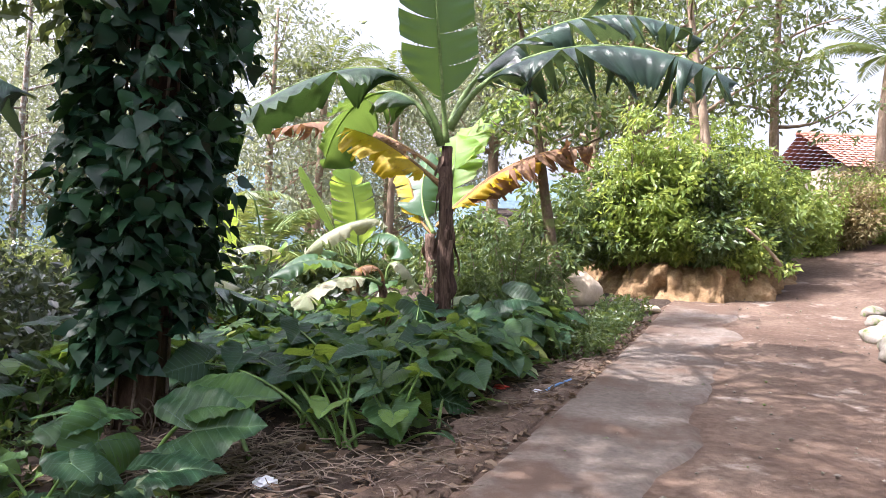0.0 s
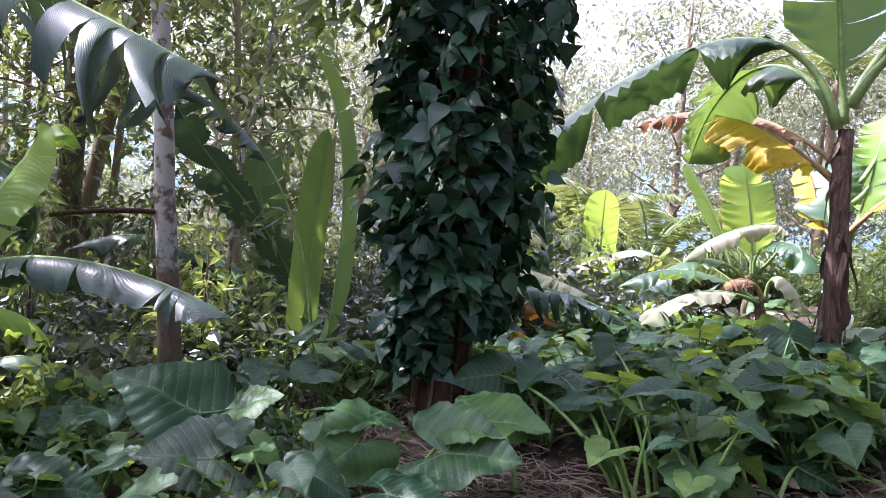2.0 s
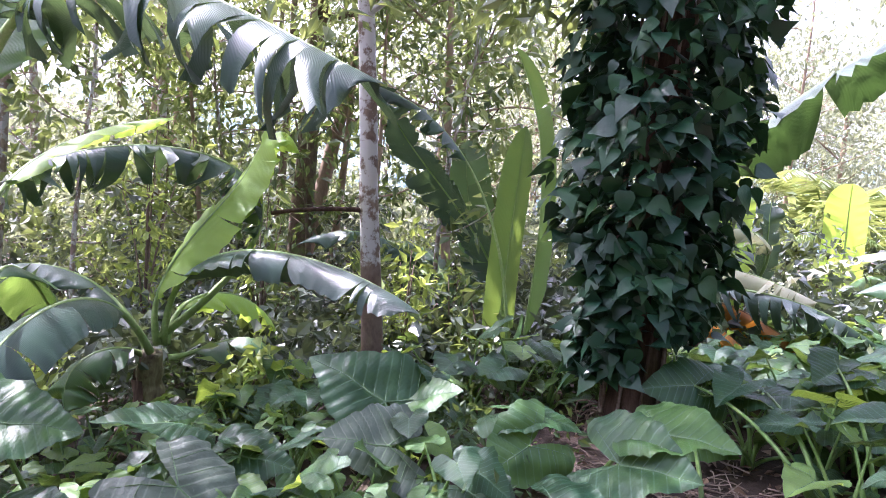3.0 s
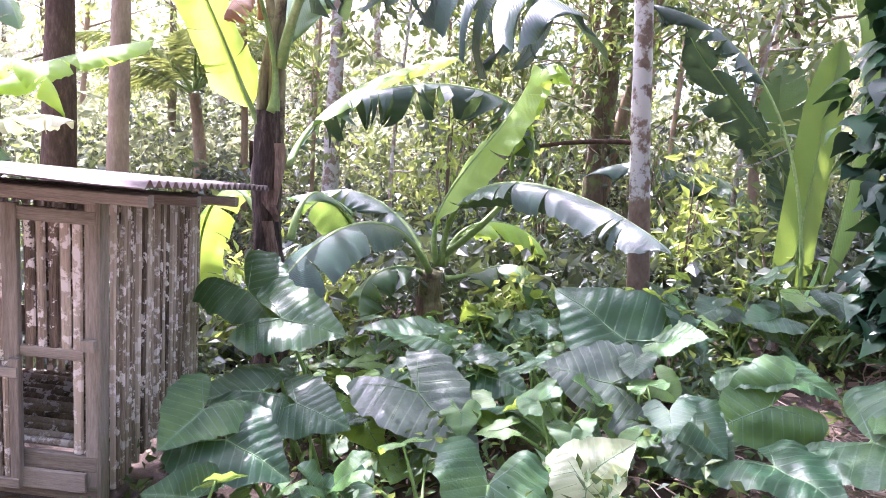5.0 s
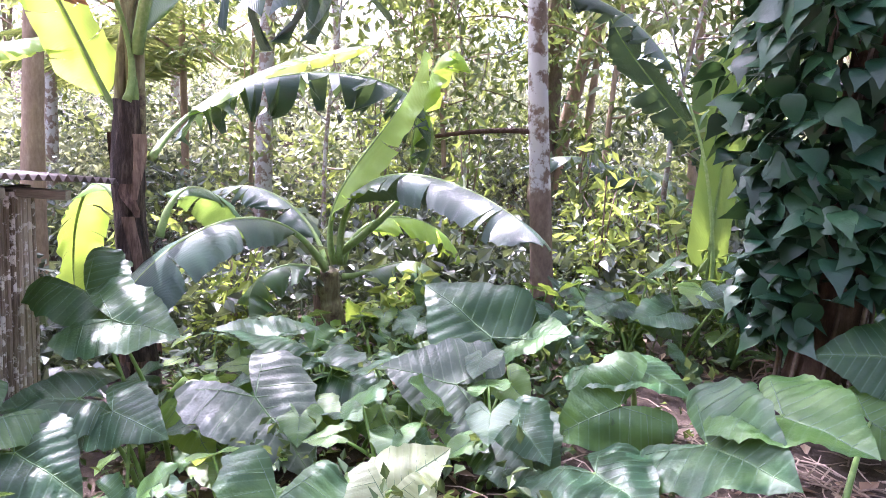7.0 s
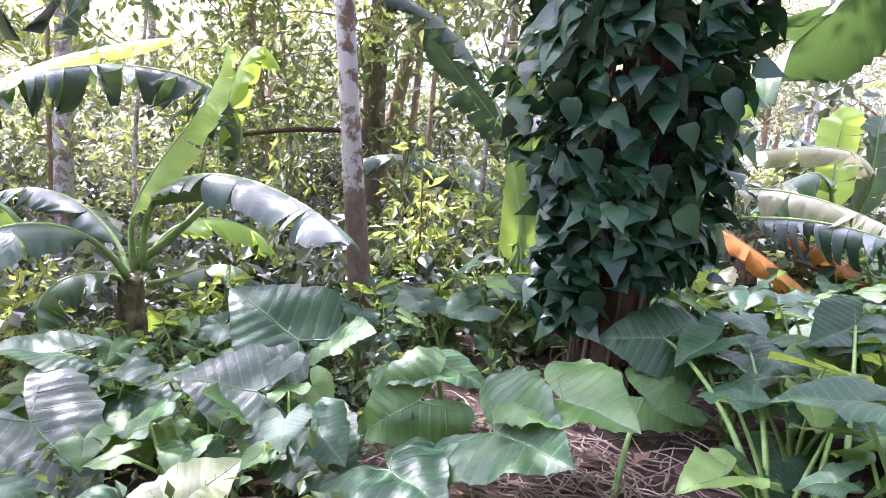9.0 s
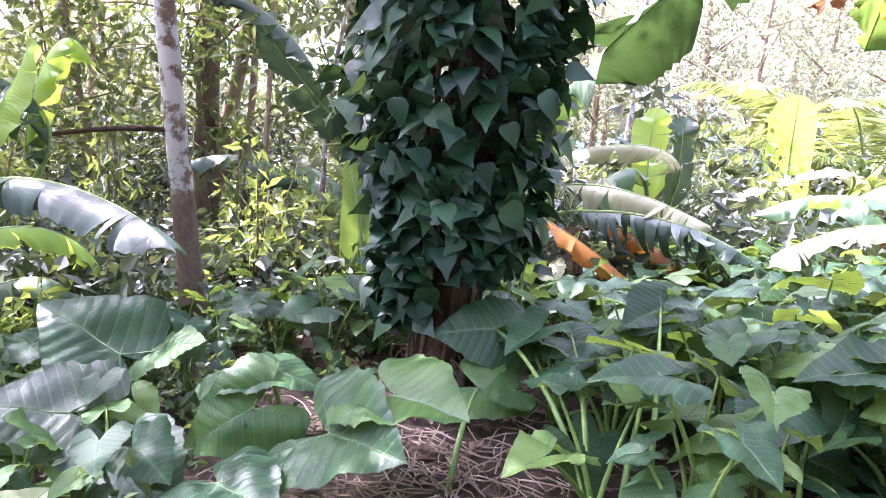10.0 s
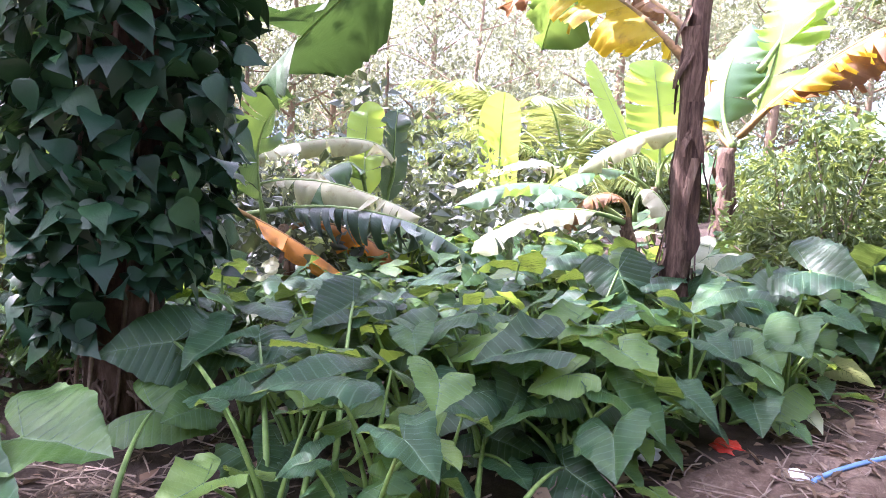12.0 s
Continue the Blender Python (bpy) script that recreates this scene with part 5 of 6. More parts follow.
def understorey():
    """Thin crooked young trees between the garden and the wood."""
    rng = np.random.default_rng(29)
    kinds = [tree("understorey_tree", 130 + k, (-7.0 - k, 3.0 + k), 4.2 + 0.9 * k, 0.028 + 0.008 * k, "thin crooked young tree with drooping leaves", ("bark_moss", "bark_pale", "bark_tan")[k], ("bush_leaf", "tree_leaf", "bush_leaf")[k], (0.5 - 0.5 * k, 0.3), 0.3, 11, 1.1, 0.17, 16, 4, 0.35, "young trees of the understorey", wob=0.2) for k in range(3)]
    for k in range(9):
        b, d = radians(56 + 4.4 * k + rng.uniform(-2, 2)), rng.uniform(7.6, 11.5)
        x, y = 0.9 - math.sin(b) * d, 2.2 + math.cos(b) * d
        m = pose(x, y, ground_z(x, y) - 0.06, 0, 0, rng.uniform(0, 360))
        if k < 3:
            kinds[k].matrix_basis = m
        else:
            copy_thing(kinds[k % 3], m)


understorey()


def unseen_wood():
    """Unseen trees added across the road and behind, to block low sky light."""
    rng = np.random.default_rng(19)
    # added light blocker, out of view on every side it stands
    tall = tree("unseen_screen_tree", 75, (9.0, 2.0), 9.5, 0.16, "unseen leafy tree added to block sky light", "bark_moss", "bush_leaf", (0.2, 0.1), 0.12, 22, 2.6, 0.26, 60, 6, 0.9, "trees across the road")
    for k in range(9):
        b = radians(-60 - 14.0 * k + rng.uniform(-4, 4))
        d = rng.uniform(7.5, 9.5)
        x, y = 0.9 - math.sin(b) * d, 2.2 + math.cos(b) * d
        m = pose(x, y, ground_z(x, y) - 0.06, 0, 0, rng.uniform(0, 360))
        if k:
            copy_thing(tall, m)
        else:
            tall.matrix_basis = m


unseen_wood()


def undergrowth():
    rng = np.random.default_rng(9)
    low, high = Pile(), Pile()
    for k in range(950):
        b, d = radians(rng.uniform(22, 125)), 6.2 + 16 * rng.random() ** 1.3
        x, y = 0.9 - math.sin(b) * d, 2.2 + math.cos(b) * d
        if x > -3.3 and y < 9:
            continue
        z = ground_z(x, y)
        h = rng.uniform(0.1, 0.55) if d < 10 else rng.uniform(0.2, 1.9)
        c = np.array([x, y, z + h * 0.6])
        scatter(rng, c + rng.normal(size=(4, 3)) * np.array([0.4, 0.4, h * 0.35]), 34, 0.38, rng.uniform(0.07, 0.19), 0.6, 0.2, low if k % 3 or d < 9.5 else high)
    far = Pile()
    for k in range(800):
        b, d = radians(rng.uniform(46, 130)), rng.uniform(13, 40)
        x, y = 0.9 - math.sin(b) * d, 2.2 + math.cos(b) * d
        c = np.array([x, y, ground_z(x, y) + rng.uniform(0.2, 1.6)])
        scatter(rng, c + rng.normal(size=(4, 3)) * np.array([0.7, 0.7, 0.5]), 22, 0.6, rng.uniform(0.16, 0.26), 0.5, 0.2, far)
    # the scrub's paleness is haze put into the leaf colour
    tagged(far.link("slope_scrub", M["tree_leaf_hazed"]), "scrub on the slope beyond the wood, painted pale for haze", "undergrowth", kind="stuff")
    tagged(low.link("undergrowth", M["scrub_leaf"]), "tangled leafy undergrowth on the floor of the wood", "undergrowth", kind="stuff")
    tagged(high.link("scrub", M["tree_leaf"]), "darker scrub among the trees", "undergrowth", kind="stuff")


undergrowth()


def shrub(name, seed, base, size, label, leaf="hedge_leaf", leaf_size=0.1, count=70, stems=14, aspect=0.45, category="bush", group="", lift=0.0):
    """Stems that fan out from the ground, with leaves along them."""
    rng = np.random.default_rng(seed)
    z0 = ground_z(base[0], base[1]) - 0.03 + lift
    s = thing(name, (base[0], base[1], z0), label, category, group)
    sticks, ends = Pile(), []
    for k in range(stems):
        a, o = rng.uniform(0, 6.28), rng.uniform(0.1, 1.0)
        e = np.array([math.cos(a) * o * size[0], math.sin(a) * o * size[1], size[2] * (rng.uniform(0.3, 0.95) if k % 4 else rng.uniform(0.9, 1.2)) * (1 - 0.35 * o * o)])
        ln, _ = spline([(0, 0, 0), e * np.array([0.35, 0.35, 0.6]), e], 6)
        v, f = tube_arrays(ln, np.linspace(0.018, 0.005, 7), 5)
        if name == "sapling":
            link_mesh("stem", v, f, M["twig"], s)
        else:
            sticks.add(v, f)
        ends += [ln[i] + rng.normal(size=3) * 0.08 for i in (2, 3, 4, 5, 6)]
    if name != "sapling":
        sticks.link("branchwork", M["twig"], s)
    scatter(rng, ends, count, 0.3 * max(size[0], 0.6), leaf_size, aspect).link("foliage", M[leaf], s)
    return s


# hedge on the earth bank across the road
for k, (px, d, w, hgt) in enumerate(((1065, 13.6, 0.9, 1.9), (1110, 13.3, 1.0, 2.5), (1180, 13.2, 1.1, 2.7), (1250, 13.2, 1.1, 2.5), (1310, 13.6, 1.0, 2.2), (1365, 15.0, 1.1, 1.6), (1150, 14.8, 1.2, 2.7), (1240, 14.9, 1.2, 2.7), (1340, 16.0, 1.2, 2.2), (1290, 14.8, 1.2, 2.4))):
    u = (px - 784) / 1247.0
    hx, hy = 0.165 + d * (u - 0.037), 0.155 + d
    shrub("hedge_bush", 100 + k, (hx, hy), (w * 0.78, w * 0.78, hgt * (0.85, 1.05, 0.95)[k % 3]), "dense sunlit roadside bush of small green leaves", "hedge_leaf" if k % 3 else "bush_leaf", 0.12 + 0.015 * (k % 3), 46, 30, group="hedge bushes", lift=0.45)
for k, (px, d, hgt, up) in enumerate(((1200, 12.9, 0.7, 0.8), (1255, 12.8, 0.7, 0.75), (1308, 13.0, 1.0, 0.45), (1350, 13.6, 1.2, 0.2))):
    u = (px - 784) / 1247.0
    shrub("overhanging_bush", 180 + k, (0.165 + d * (u - 0.037), 0.155 + d), (0.55, 0.5, hgt), "leafy bush hanging over the cut earth bank", "bush_leaf" if k % 2 else "hedge_leaf", 0.12, 34, 22, group="bushes on the bank", lift=up)
for k, (px, d, hgt) in enumerate(((1430, 17.0, 2.0), (1490, 17.5, 2.2), (1550, 18.0, 2.3), (1620, 18.0, 2.2), (1460, 19, 2.4), (1540, 19.5, 2.5))):
    u = (px - 784) / 1247.0
    shrub("dry_bush", 120 + k, (0.165 + d * (u - 0.037), 0.155 + d), (1.0, 1.0, hgt * 0.72), "half-dry brownish roadside bush", "dry_leaf" if k % 2 else "hedge_leaf", 0.12, 50, 18, group="dry bushes")
for k, (px, d, w, hgt) in enumerate(((900, 8.6, 0.55, 1.25), (850, 8.9, 0.5, 1.1), (945, 8.9, 0.5, 1.2), (820, 9.4, 0.5, 1.0))):
    u = (px - 784) / 1247.0
    shrub("leafy_shrub", 140 + k, (0.165 + d * (u - 0.037), 0.155 + d), (w, w, hgt), "feathery green shrub beside the banana plant", "bush_leaf", 0.1, 40, 16, 0.3, group="feathery shrubs")


def edge_weeds():
    rng = np.random.default_rng(15)
    p = Pile()
    for k in range(300):
        y = rng.uniform(7.8, 11.4)
        x = road_left(y) - rng.uniform(0.02, 0.55) * (0.6 if y < 6 else 1.2)
        h = rng.uniform(0.03, 0.22) * (0.5 if y < 6 else 1.2)
        scatter(rng, np.array([[x, y, ground_z(x, y) + h]]), 12, 0.12, 0.07, 0.55, 0.1, p)
    tagged(p.link("weeds", M["bush_leaf"]), "small green weeds along the edge of the road", "weeds", kind="stuff")


edge_weeds()


# ---- coop ----
def board(length, width, thick, rng=None, bowed=0.0, half_round=False):
    """A board or split cane along +z from 0 to length, its face towards +y."""
    bm = bmesh.new()
    n = 7
    rings = []
    for i in range(n):
        z = length * i / (n - 1)
        w = width * (1 + (0.08 * math.sin(i * 2.1 + width * 90) if half_round else 0.02 * math.sin(i * 1.7)))
        b = bowed * math.sin(math.pi * i / (n - 1))
        if half_round:
            prof = [(-w / 2, 0), (-w * 0.36, thick * 0.75), (0, thick), (w * 0.36, thick * 0.75), (w / 2, 0), (0, thick * 0.25)]
        else:
            e = min(width, thick) * 0.12
            prof = [(-w / 2, e), (-w / 2 + e, 0), (w / 2 - e, 0), (w / 2, e), (w / 2, thick - e), (w / 2 - e, thick), (-w / 2 + e, thick), (-w / 2, thick - e)]
        rings.append([bm.verts.new((x + b, y, z)) for x, y in prof])
    k = len(rings[0])
    for a, c in zip(rings, rings[1:]):
        for j in range(k):
            bm.faces.new((a[j], a[(j + 1) % k], c[(j + 1) % k], c[j]))
    bm.faces.new(rings[0][::-1])
    bm.faces.new(rings[-1])
    bmesh.ops.recalc_face_normals(bm, faces=bm.faces)
    return bm


def build_coop():
    rng = np.random.default_rng(41)
    cx, cy, floor_z = -2.265, 0.832, 0.0
    turn = math.degrees(math.atan2(0.232, -0.881))  # local x: into the side wall; local y: away from the front's far end
    foot = ground_z(cx - 0.5, cy - 0.5)
    coop = thing("bamboo_coop", (cx, cy, foot), "weathered bamboo chicken coop on posts with a rusty sheet roof", "coop")
    coop.matrix_basis = Matrix.Translation((cx, cy, foot)) @ Matrix.Rotation(radians(turn), 4, "Z")
    # local frame: x runs back along the side wall (0 to 0.92), y runs along the front (0 to 1.45); z from the foot
    L, W, up = 0.92, 1.45, -foot

    def put(name, bm, mat, at, rx=0.0, ry=0.0, rz=0.0, label=""):
        p = part(name, bm, M[mat], coop, label)
        p.matrix_basis = pose(*at, rx, ry, rz)
        return p

    top = 1.22 + up
    for x, y in ((0, 0), (L, 0), (0, W), (L, W)):
        put("post", board(top - 0.09 * x, 0.085, 0.07), "timber", (x, y - 0.035, 0))
    for z in (1.1, 1.19, -0.02, -0.16):
        put("rail", board(W, 0.06 if z > 0 else 0.075, 0.035), "timber", (-0.045, -0.02, z + up), -90, -90, 0)
    for y in (0.0, W):
        for z in (1.06, 0.5, -0.05):
            put("rail", board(L, 0.05, 0.03), "timber", (0, y + (0.03 if y == 0 else -0.05), z + up), 0, 90, 0)
    put("rail", board(W, 0.05, 0.03), "timber", (L, 0, 1.04 + up), -90, -90, 0)
    # side wall: upright split canes
    n = 25
    for i in range(n):
        x = 0.045 + (L + 0.03) * (i + 0.5) / n
        low = -0.2 + 0.2 * i / n + rng.uniform(-0.03, 0.02)
        hi = 1.17 - 0.08 * x + rng.uniform(-0.01, 0.02)
        p = put("slat", board(hi - low, 0.036 * rng.uniform(0.78, 1.02), 0.022, half_round=True, bowed=rng.uniform(-0.008, 0.008)), "bamboo", (x, -0.02 - rng.uniform(0, 0.012), low + up), 0, rng.uniform(-0.9, 0.9), 180)
    for i in range(16):  # far side and back
        put("slat", board(1.16, 0.05, 0.016, half_round=True), "bamboo", (0.04 + L * (i + 0.3) / 16, W, -0.08 + up), 0, rng.uniform(-0.6, 0.6), 0)
    for i in range(22):
        put("slat", board(1.14, 0.048, 0.016, half_round=True), "bamboo", (L + 0.03, 0.03 + W * (i + 0.3) / 22, -0.08 + up), 0, 0, rng.uniform(-92, -88))
    # front: short canes over the hatch, a full board, long canes beyond
    for i, y in enumerate((0.075, 0.127, 0.182, 0.236, 0.29)):
        low = 0.5 if i else 0.02
        put("slat", board(1.1 - low + rng.uniform(-0.01, 0.02), 0.046 if i != 3 else 0.04, 0.016, half_round=True), "bamboo", (-0.02, y, low + up), rng.uniform(-0.5, 0.5), 0, 90)
    put("jamb", board(1.3, 0.07, 0.03), "timber", (-0.022, 0.365, -0.16 + up), 0, 0, 90)
    put("sill", board(0.3, 0.05, 0.03), "timber", (-0.04, 0.04, 0.485 + up), -90, -90, 0)
    for i in range(16):
        y = 0.43 + i * 0.063
        put("slat", board(1.2 + rng.uniform(-0.03, 0.05), 0.054 * rng.uniform(0.85, 1.05), 0.018, half_round=True, bowed=rng.uniform(-0.006, 0.006)), "bamboo", (-0.02, y, -0.08 + up + rng.uniform(-0.02, 0.02)), rng.uniform(-0.8, 0.8), 0, 90)
    # hatch door hanging beside its opening
    door = part("hatch_door", board(0.6, 0.045, 0.03), M["timber"], coop, "small slatted hatch door")
    door.matrix_basis = pose(-0.06, 0.33, -0.14 + up, 0, 0, 90)
    for dx, dz, ln, wd in ((0.05, 0, 0.58, 0.036), (0.1, 0, 0.58, 0.04), (0.15, 0, 0.58, 0.036), (0.205, -0.01, 0.62, 0.045)):
        s = part("slat", board(ln, wd, 0.016, half_round=True), M["bamboo"], door)
        s.matrix_basis = pose(dx, 0, dz)
    for dz in (0.54, 0.02):
        s = part("crossbar", board(0.24, 0.045, 0.022), M["timber"], door)
        s.matrix_basis = pose(-0.02, 0.016, dz, 0, 90, 0)
    latch = put("latch", board(0.05, 0.06, 0.03), "timber", (-0.05, 0.0, 0.52 + up), 0, 0, 90)
    # slatted floor inside and perch
    for i in range(13):
        v = np.array([(0.05 + 0.065 * i, 0.02, 0.02 + up), (0.05 + 0.065 * i, W * 0.5, 0.03 + up), (0.05 + 0.065 * i, W - 0.02, 0.02 + up)])
        tube("floor_cane", v, [0.018, 0.019, 0.017], M["bamboo"], coop, sides=8)
    put("back_board", board(W - 0.1, 0.16, 0.02), "timber", (L - 0.06, 0.05, 0.33 + up), -90, -90, 0)
    put("sill_board", board(0.32, 0.09, 0.02), "timber", (-0.07, 0.02, -0.1 + up), -90, -90, 0)
    # corrugated roof: ridges run along the front
    nx, ny = 121, 12
    verts = []
    for lay in (0, 1):
        for j in range(ny + 1):
            for i in range(nx):
                x, y = -0.28 + 1.55 * i / (nx - 1), -0.34 + 2.1 * j / ny
                z = 1.31 + up - 0.105 * (x + 0.28) + 0.016 * math.sin(x * 2 * math.pi / 0.076) + 0.012 * math.sin(y * 3 + x * 2) - (0.004 if lay else 0)
                if i < 3:
                    z -= 0.012 * (3 - i)
                verts.append((x, y, z))
    m = nx * (ny + 1)
    faces = []
    for j in range(ny):
        for i in range(nx - 1):
            a = j * nx + i
            faces.append((a, a + 1, a + nx + 1, a + nx))
            faces.append((m + a, m + a + nx, m + a + nx + 1, m + a + 1))
    for i in range(nx - 1):
        faces.append((i, m + i, m + i + 1, i + 1))
        b2 = ny * nx + i
        faces.append((b2, b2 + 1, m + b2 + 1, m + b2))
    for j in range(ny):
        a = j * nx
        faces.append((a, a + nx, m + a + nx, m + a))
        a += nx - 1
        faces.append((a, m + a, m + a + nx, a + nx))
    link_mesh("roof_sheet", verts, faces, M["roof_sheet"], coop, "rusty corrugated roof sheet")
    for x in (-0.12, 0.35, 0.85):
        put("purlin", board(1.95, 0.05, 0.05), "timber", (x, -0.3, 1.24 + up - 0.1 * (x + 0.2)), -90, 0, 0)


build_coop()


# ---- palms ----
def frond(rng, base, azimuth, rise, length, pile, ribs, leaflet=0.45):
    a = np.array([math.cos(azimuth), math.sin(azimuth), 0])
    n = 34
    f = np.linspace(0, 1, n)
    el = rise - (rise + 0.5) * f ** 1.4
    step = length / n
    line = np.array(base) + np.cumsum(np.stack([np.cos(el) * a[0], np.cos(el) * a[1], np.sin(el)], 1) * step, axis=0)
    v, fc = tube_arrays(line, np.linspace(0.025, 0.005, n), 5)
    ribs.add(v, fc)
    t = np.gradient(line, axis=0)
    t /= np.linalg.norm(t, axis=1)[:, None]
    sd = np.array([-a[1], a[0], 0])
    ats, ways, nors, lens = [], [], [], []
    for i in range(4, n):
        ln = leaflet * (0.45 + 0.9 * math.sin(math.pi * min(1, 0.12 + f[i] * 0.9)))
        for sgn in (-1, 1):
            for half in (0, 0.5):
                ats.append(line[i] + t[i] * step * half)
                ways.append(sd * sgn * 0.9 + t[i] * 0.55 + np.array([0, 0, -0.35]) + rng.normal(size=3) * 0.1)
                nors.append(np.array([0, 0, 1.0]) + rng.normal(size=3) * 0.15)
                lens.append(ln)
    pile.leaves(ats, ways, nors, np.array(lens), np.full(len(lens), 0.035))


def palm(seed, base, height, fronds, length, label, r=0.13, group="palms", rise=(0.2, 1.35)):
    rng = np.random.default_rng(seed)
    z0 = ground_z(base[0], base[1]) - 0.05
    p = thing("coconut_palm", (base[0], base[1], z0), label, "palm", group)
    f = np.linspace(0, 1, 40)
    line = np.stack([0.3 * f * f, 0.1 * np.sin(f * 3), f * height], 1)
    tube("trunk", line, r * (1 - 0.35 * f) * (1 + 0.06 * (np.arange(40) % 2)), M["bark_tan"], p, sides=12)
    for k in range(fronds):
        leaf, rib = Pile(), Pile()
        frond(rng, line[-1], k * 2.4 + rng.uniform(-0.2, 0.2), rng.uniform(*rise), length * rng.uniform(0.8, 1.1), leaf, rib)
        fr = rib.link("frond", M["petiole"], p)
        leaf.link("leaflet_blade", M["palm_leaf"], fr)


palm(61, (-4.65, 15.30, 1.72)[:2], 1.2, 15, 2.7, "young coconut palm with feathery arching fronds")
palm(62, (-6.68, 16.64, 1.82)[:2], 1.6, 14, 2.8, "young coconut palm with pale feathery fronds")
palm(63, (-7.04, 15.75, 1.12)[:2], 1.0, 12, 2.4, "young coconut palm half hidden by trees")
palm(64, (-6.33, 29.44, 5.29)[:2], 8.5, 16, 3.6, "tall coconut palm with a grey drooping crown", 0.2)
palm(65, (-3.64, 32.94, 5.81)[:2], 9.0, 16, 3.6, "tall coconut palm behind the banana leaves", 0.2)
palm(66, (-11.83, -0.23, 0.27)[:2], 2.6, 12, 2.8, "sunlit coconut palm in the wood")
palm(67, (13.54, 23.61, 4.85)[:2], 5.2, 14, 3.2, "coconut palm with dark fronds above the house", 0.2)


# ---- across the road ----
def build_bank():
    rng = np.random.default_rng(44)
    line = np.array([(2.2, 14.6), (2.9, 13.2), (3.7, 12.75), (4.6, 12.6), (5.4, 12.9), (6.2, 13.9), (7.2, 15.6)])
    d = np.r_[0, np.cumsum(np.linalg.norm(np.diff(line, axis=0), axis=1))]
    n, prof = 160, [(0.0, -0.1), (0.05, 0.04), (0.07, 0.12), (0.09, 0.2), (0.12, 0.28), (0.13, 0.36), (0.16, 0.44), (0.2, 0.52), (0.3, 0.6), (0.55, 0.66), (1.2, 0.7), (3.0, 0.6)]
    verts = []
    for i in range(n + 1):
        s = d[-1] * i / n
        p = np.array([np.interp(s, d, line[:, 0]), np.interp(s, d, line[:, 1])])
        q = np.array([np.interp(min(s + 0.1, d[-1]), d, line[:, 0]), np.interp(min(s + 0.1, d[-1]), d, line[:, 1])]) - p
        q = q / (np.linalg.norm(q) + 1e-9) if np.linalg.norm(q) > 1e-6 else np.array([0.5, 0.86])
        back = np.array([-q[1], q[0]])
        tall = min(1.0, 0.35 + s / 1.2) * min(1.0, (d[-1] - s) / 1.5 + 0.05)
        for o, h in prof:
            b2 = o + 0.4 * noise.noise(Vector((s * 1.5, h * 1.2, 2))) + 0.22 * noise.noise(Vector((s * 4.5, h * 3, 5))) + 0.1 * noise.noise(Vector((s * 11, h * 14, 7)))
            x, y = p + back * b2
            verts.append((x, y, ground_z(p[0], p[1]) + h * tall * (1 + 0.15 * noise.noise(Vector((s, 3, 0))))))
    k = len(prof)
    faces = [(i * k + j, (i + 1) * k + j, (i + 1) * k + j + 1, i * k + j + 1) for i in range(n) for j in range(k - 1)]
    tagged(link_mesh("bank", verts, faces, M["bank"]), "yellowish cut earth bank below the hedge", "earth bank", kind="structure")


build_bank()


def boulder(seed, at, size, label, mat="rock", name="boulder", group=""):
    bm = bmesh.new()
    bmesh.ops.create_icosphere(bm, subdivisions=3, radius=1)
    for v in bm.verts:
        f = 1 + 0.25 * noise.noise(v.co * 1.3 + Vector((seed * 3.1, 0, 0))) + 0.08 * noise.noise(v.co * 4 + Vector((seed, 2, 0)))
        v.co = Vector((v.co.x * size[0], v.co.y * size[1], v.co.z * size[2])) * f
    me = bpy.data.meshes.new(name)
    bm.to_mesh(me)
    bm.free()
    me.materials.append(M[mat])
    me.polygons.foreach_set("use_smooth", [True] * len(me.polygons))
    ob = new(name, me)
    ob.matrix_basis = pose(at[0], at[1], ground_z(at[0], at[1]) + size[2] * 0.45, 0, 0, seed * 50)
    return tagged(ob, label, "rock" if name == "boulder" else "stone", group)


boulder(1, (2.10, 12.40, 1.17)[:2], (0.45, 0.35, 0.36), "pale rounded boulder at the foot of the bank")
boulder(2, (3.07, 11.59, 0.81)[:2], (0.2, 0.16, 0.07), "flat stone at the foot of the bank", "rock", "stone")
for k, (px, py, d, s) in enumerate(((1545, 590, 9.3, 0.26), (1560, 560, 9.9, 0.24), (1575, 625, 8.6, 0.3), (1540, 550, 10.6, 0.2), (1590, 660, 8.0, 0.3), (1530, 535, 11.4, 0.2), (1600, 600, 9.2, 0.3))):
    u = (px - 784) / 1247.0
    boulder(10 + k, (0.165 + d * (u - 0.037), 0.155 + d * 1.0), (s, s * 0.8, s * 0.55), "mossy grey stone edging the road", "stone", "edging_stone", "edging stones")


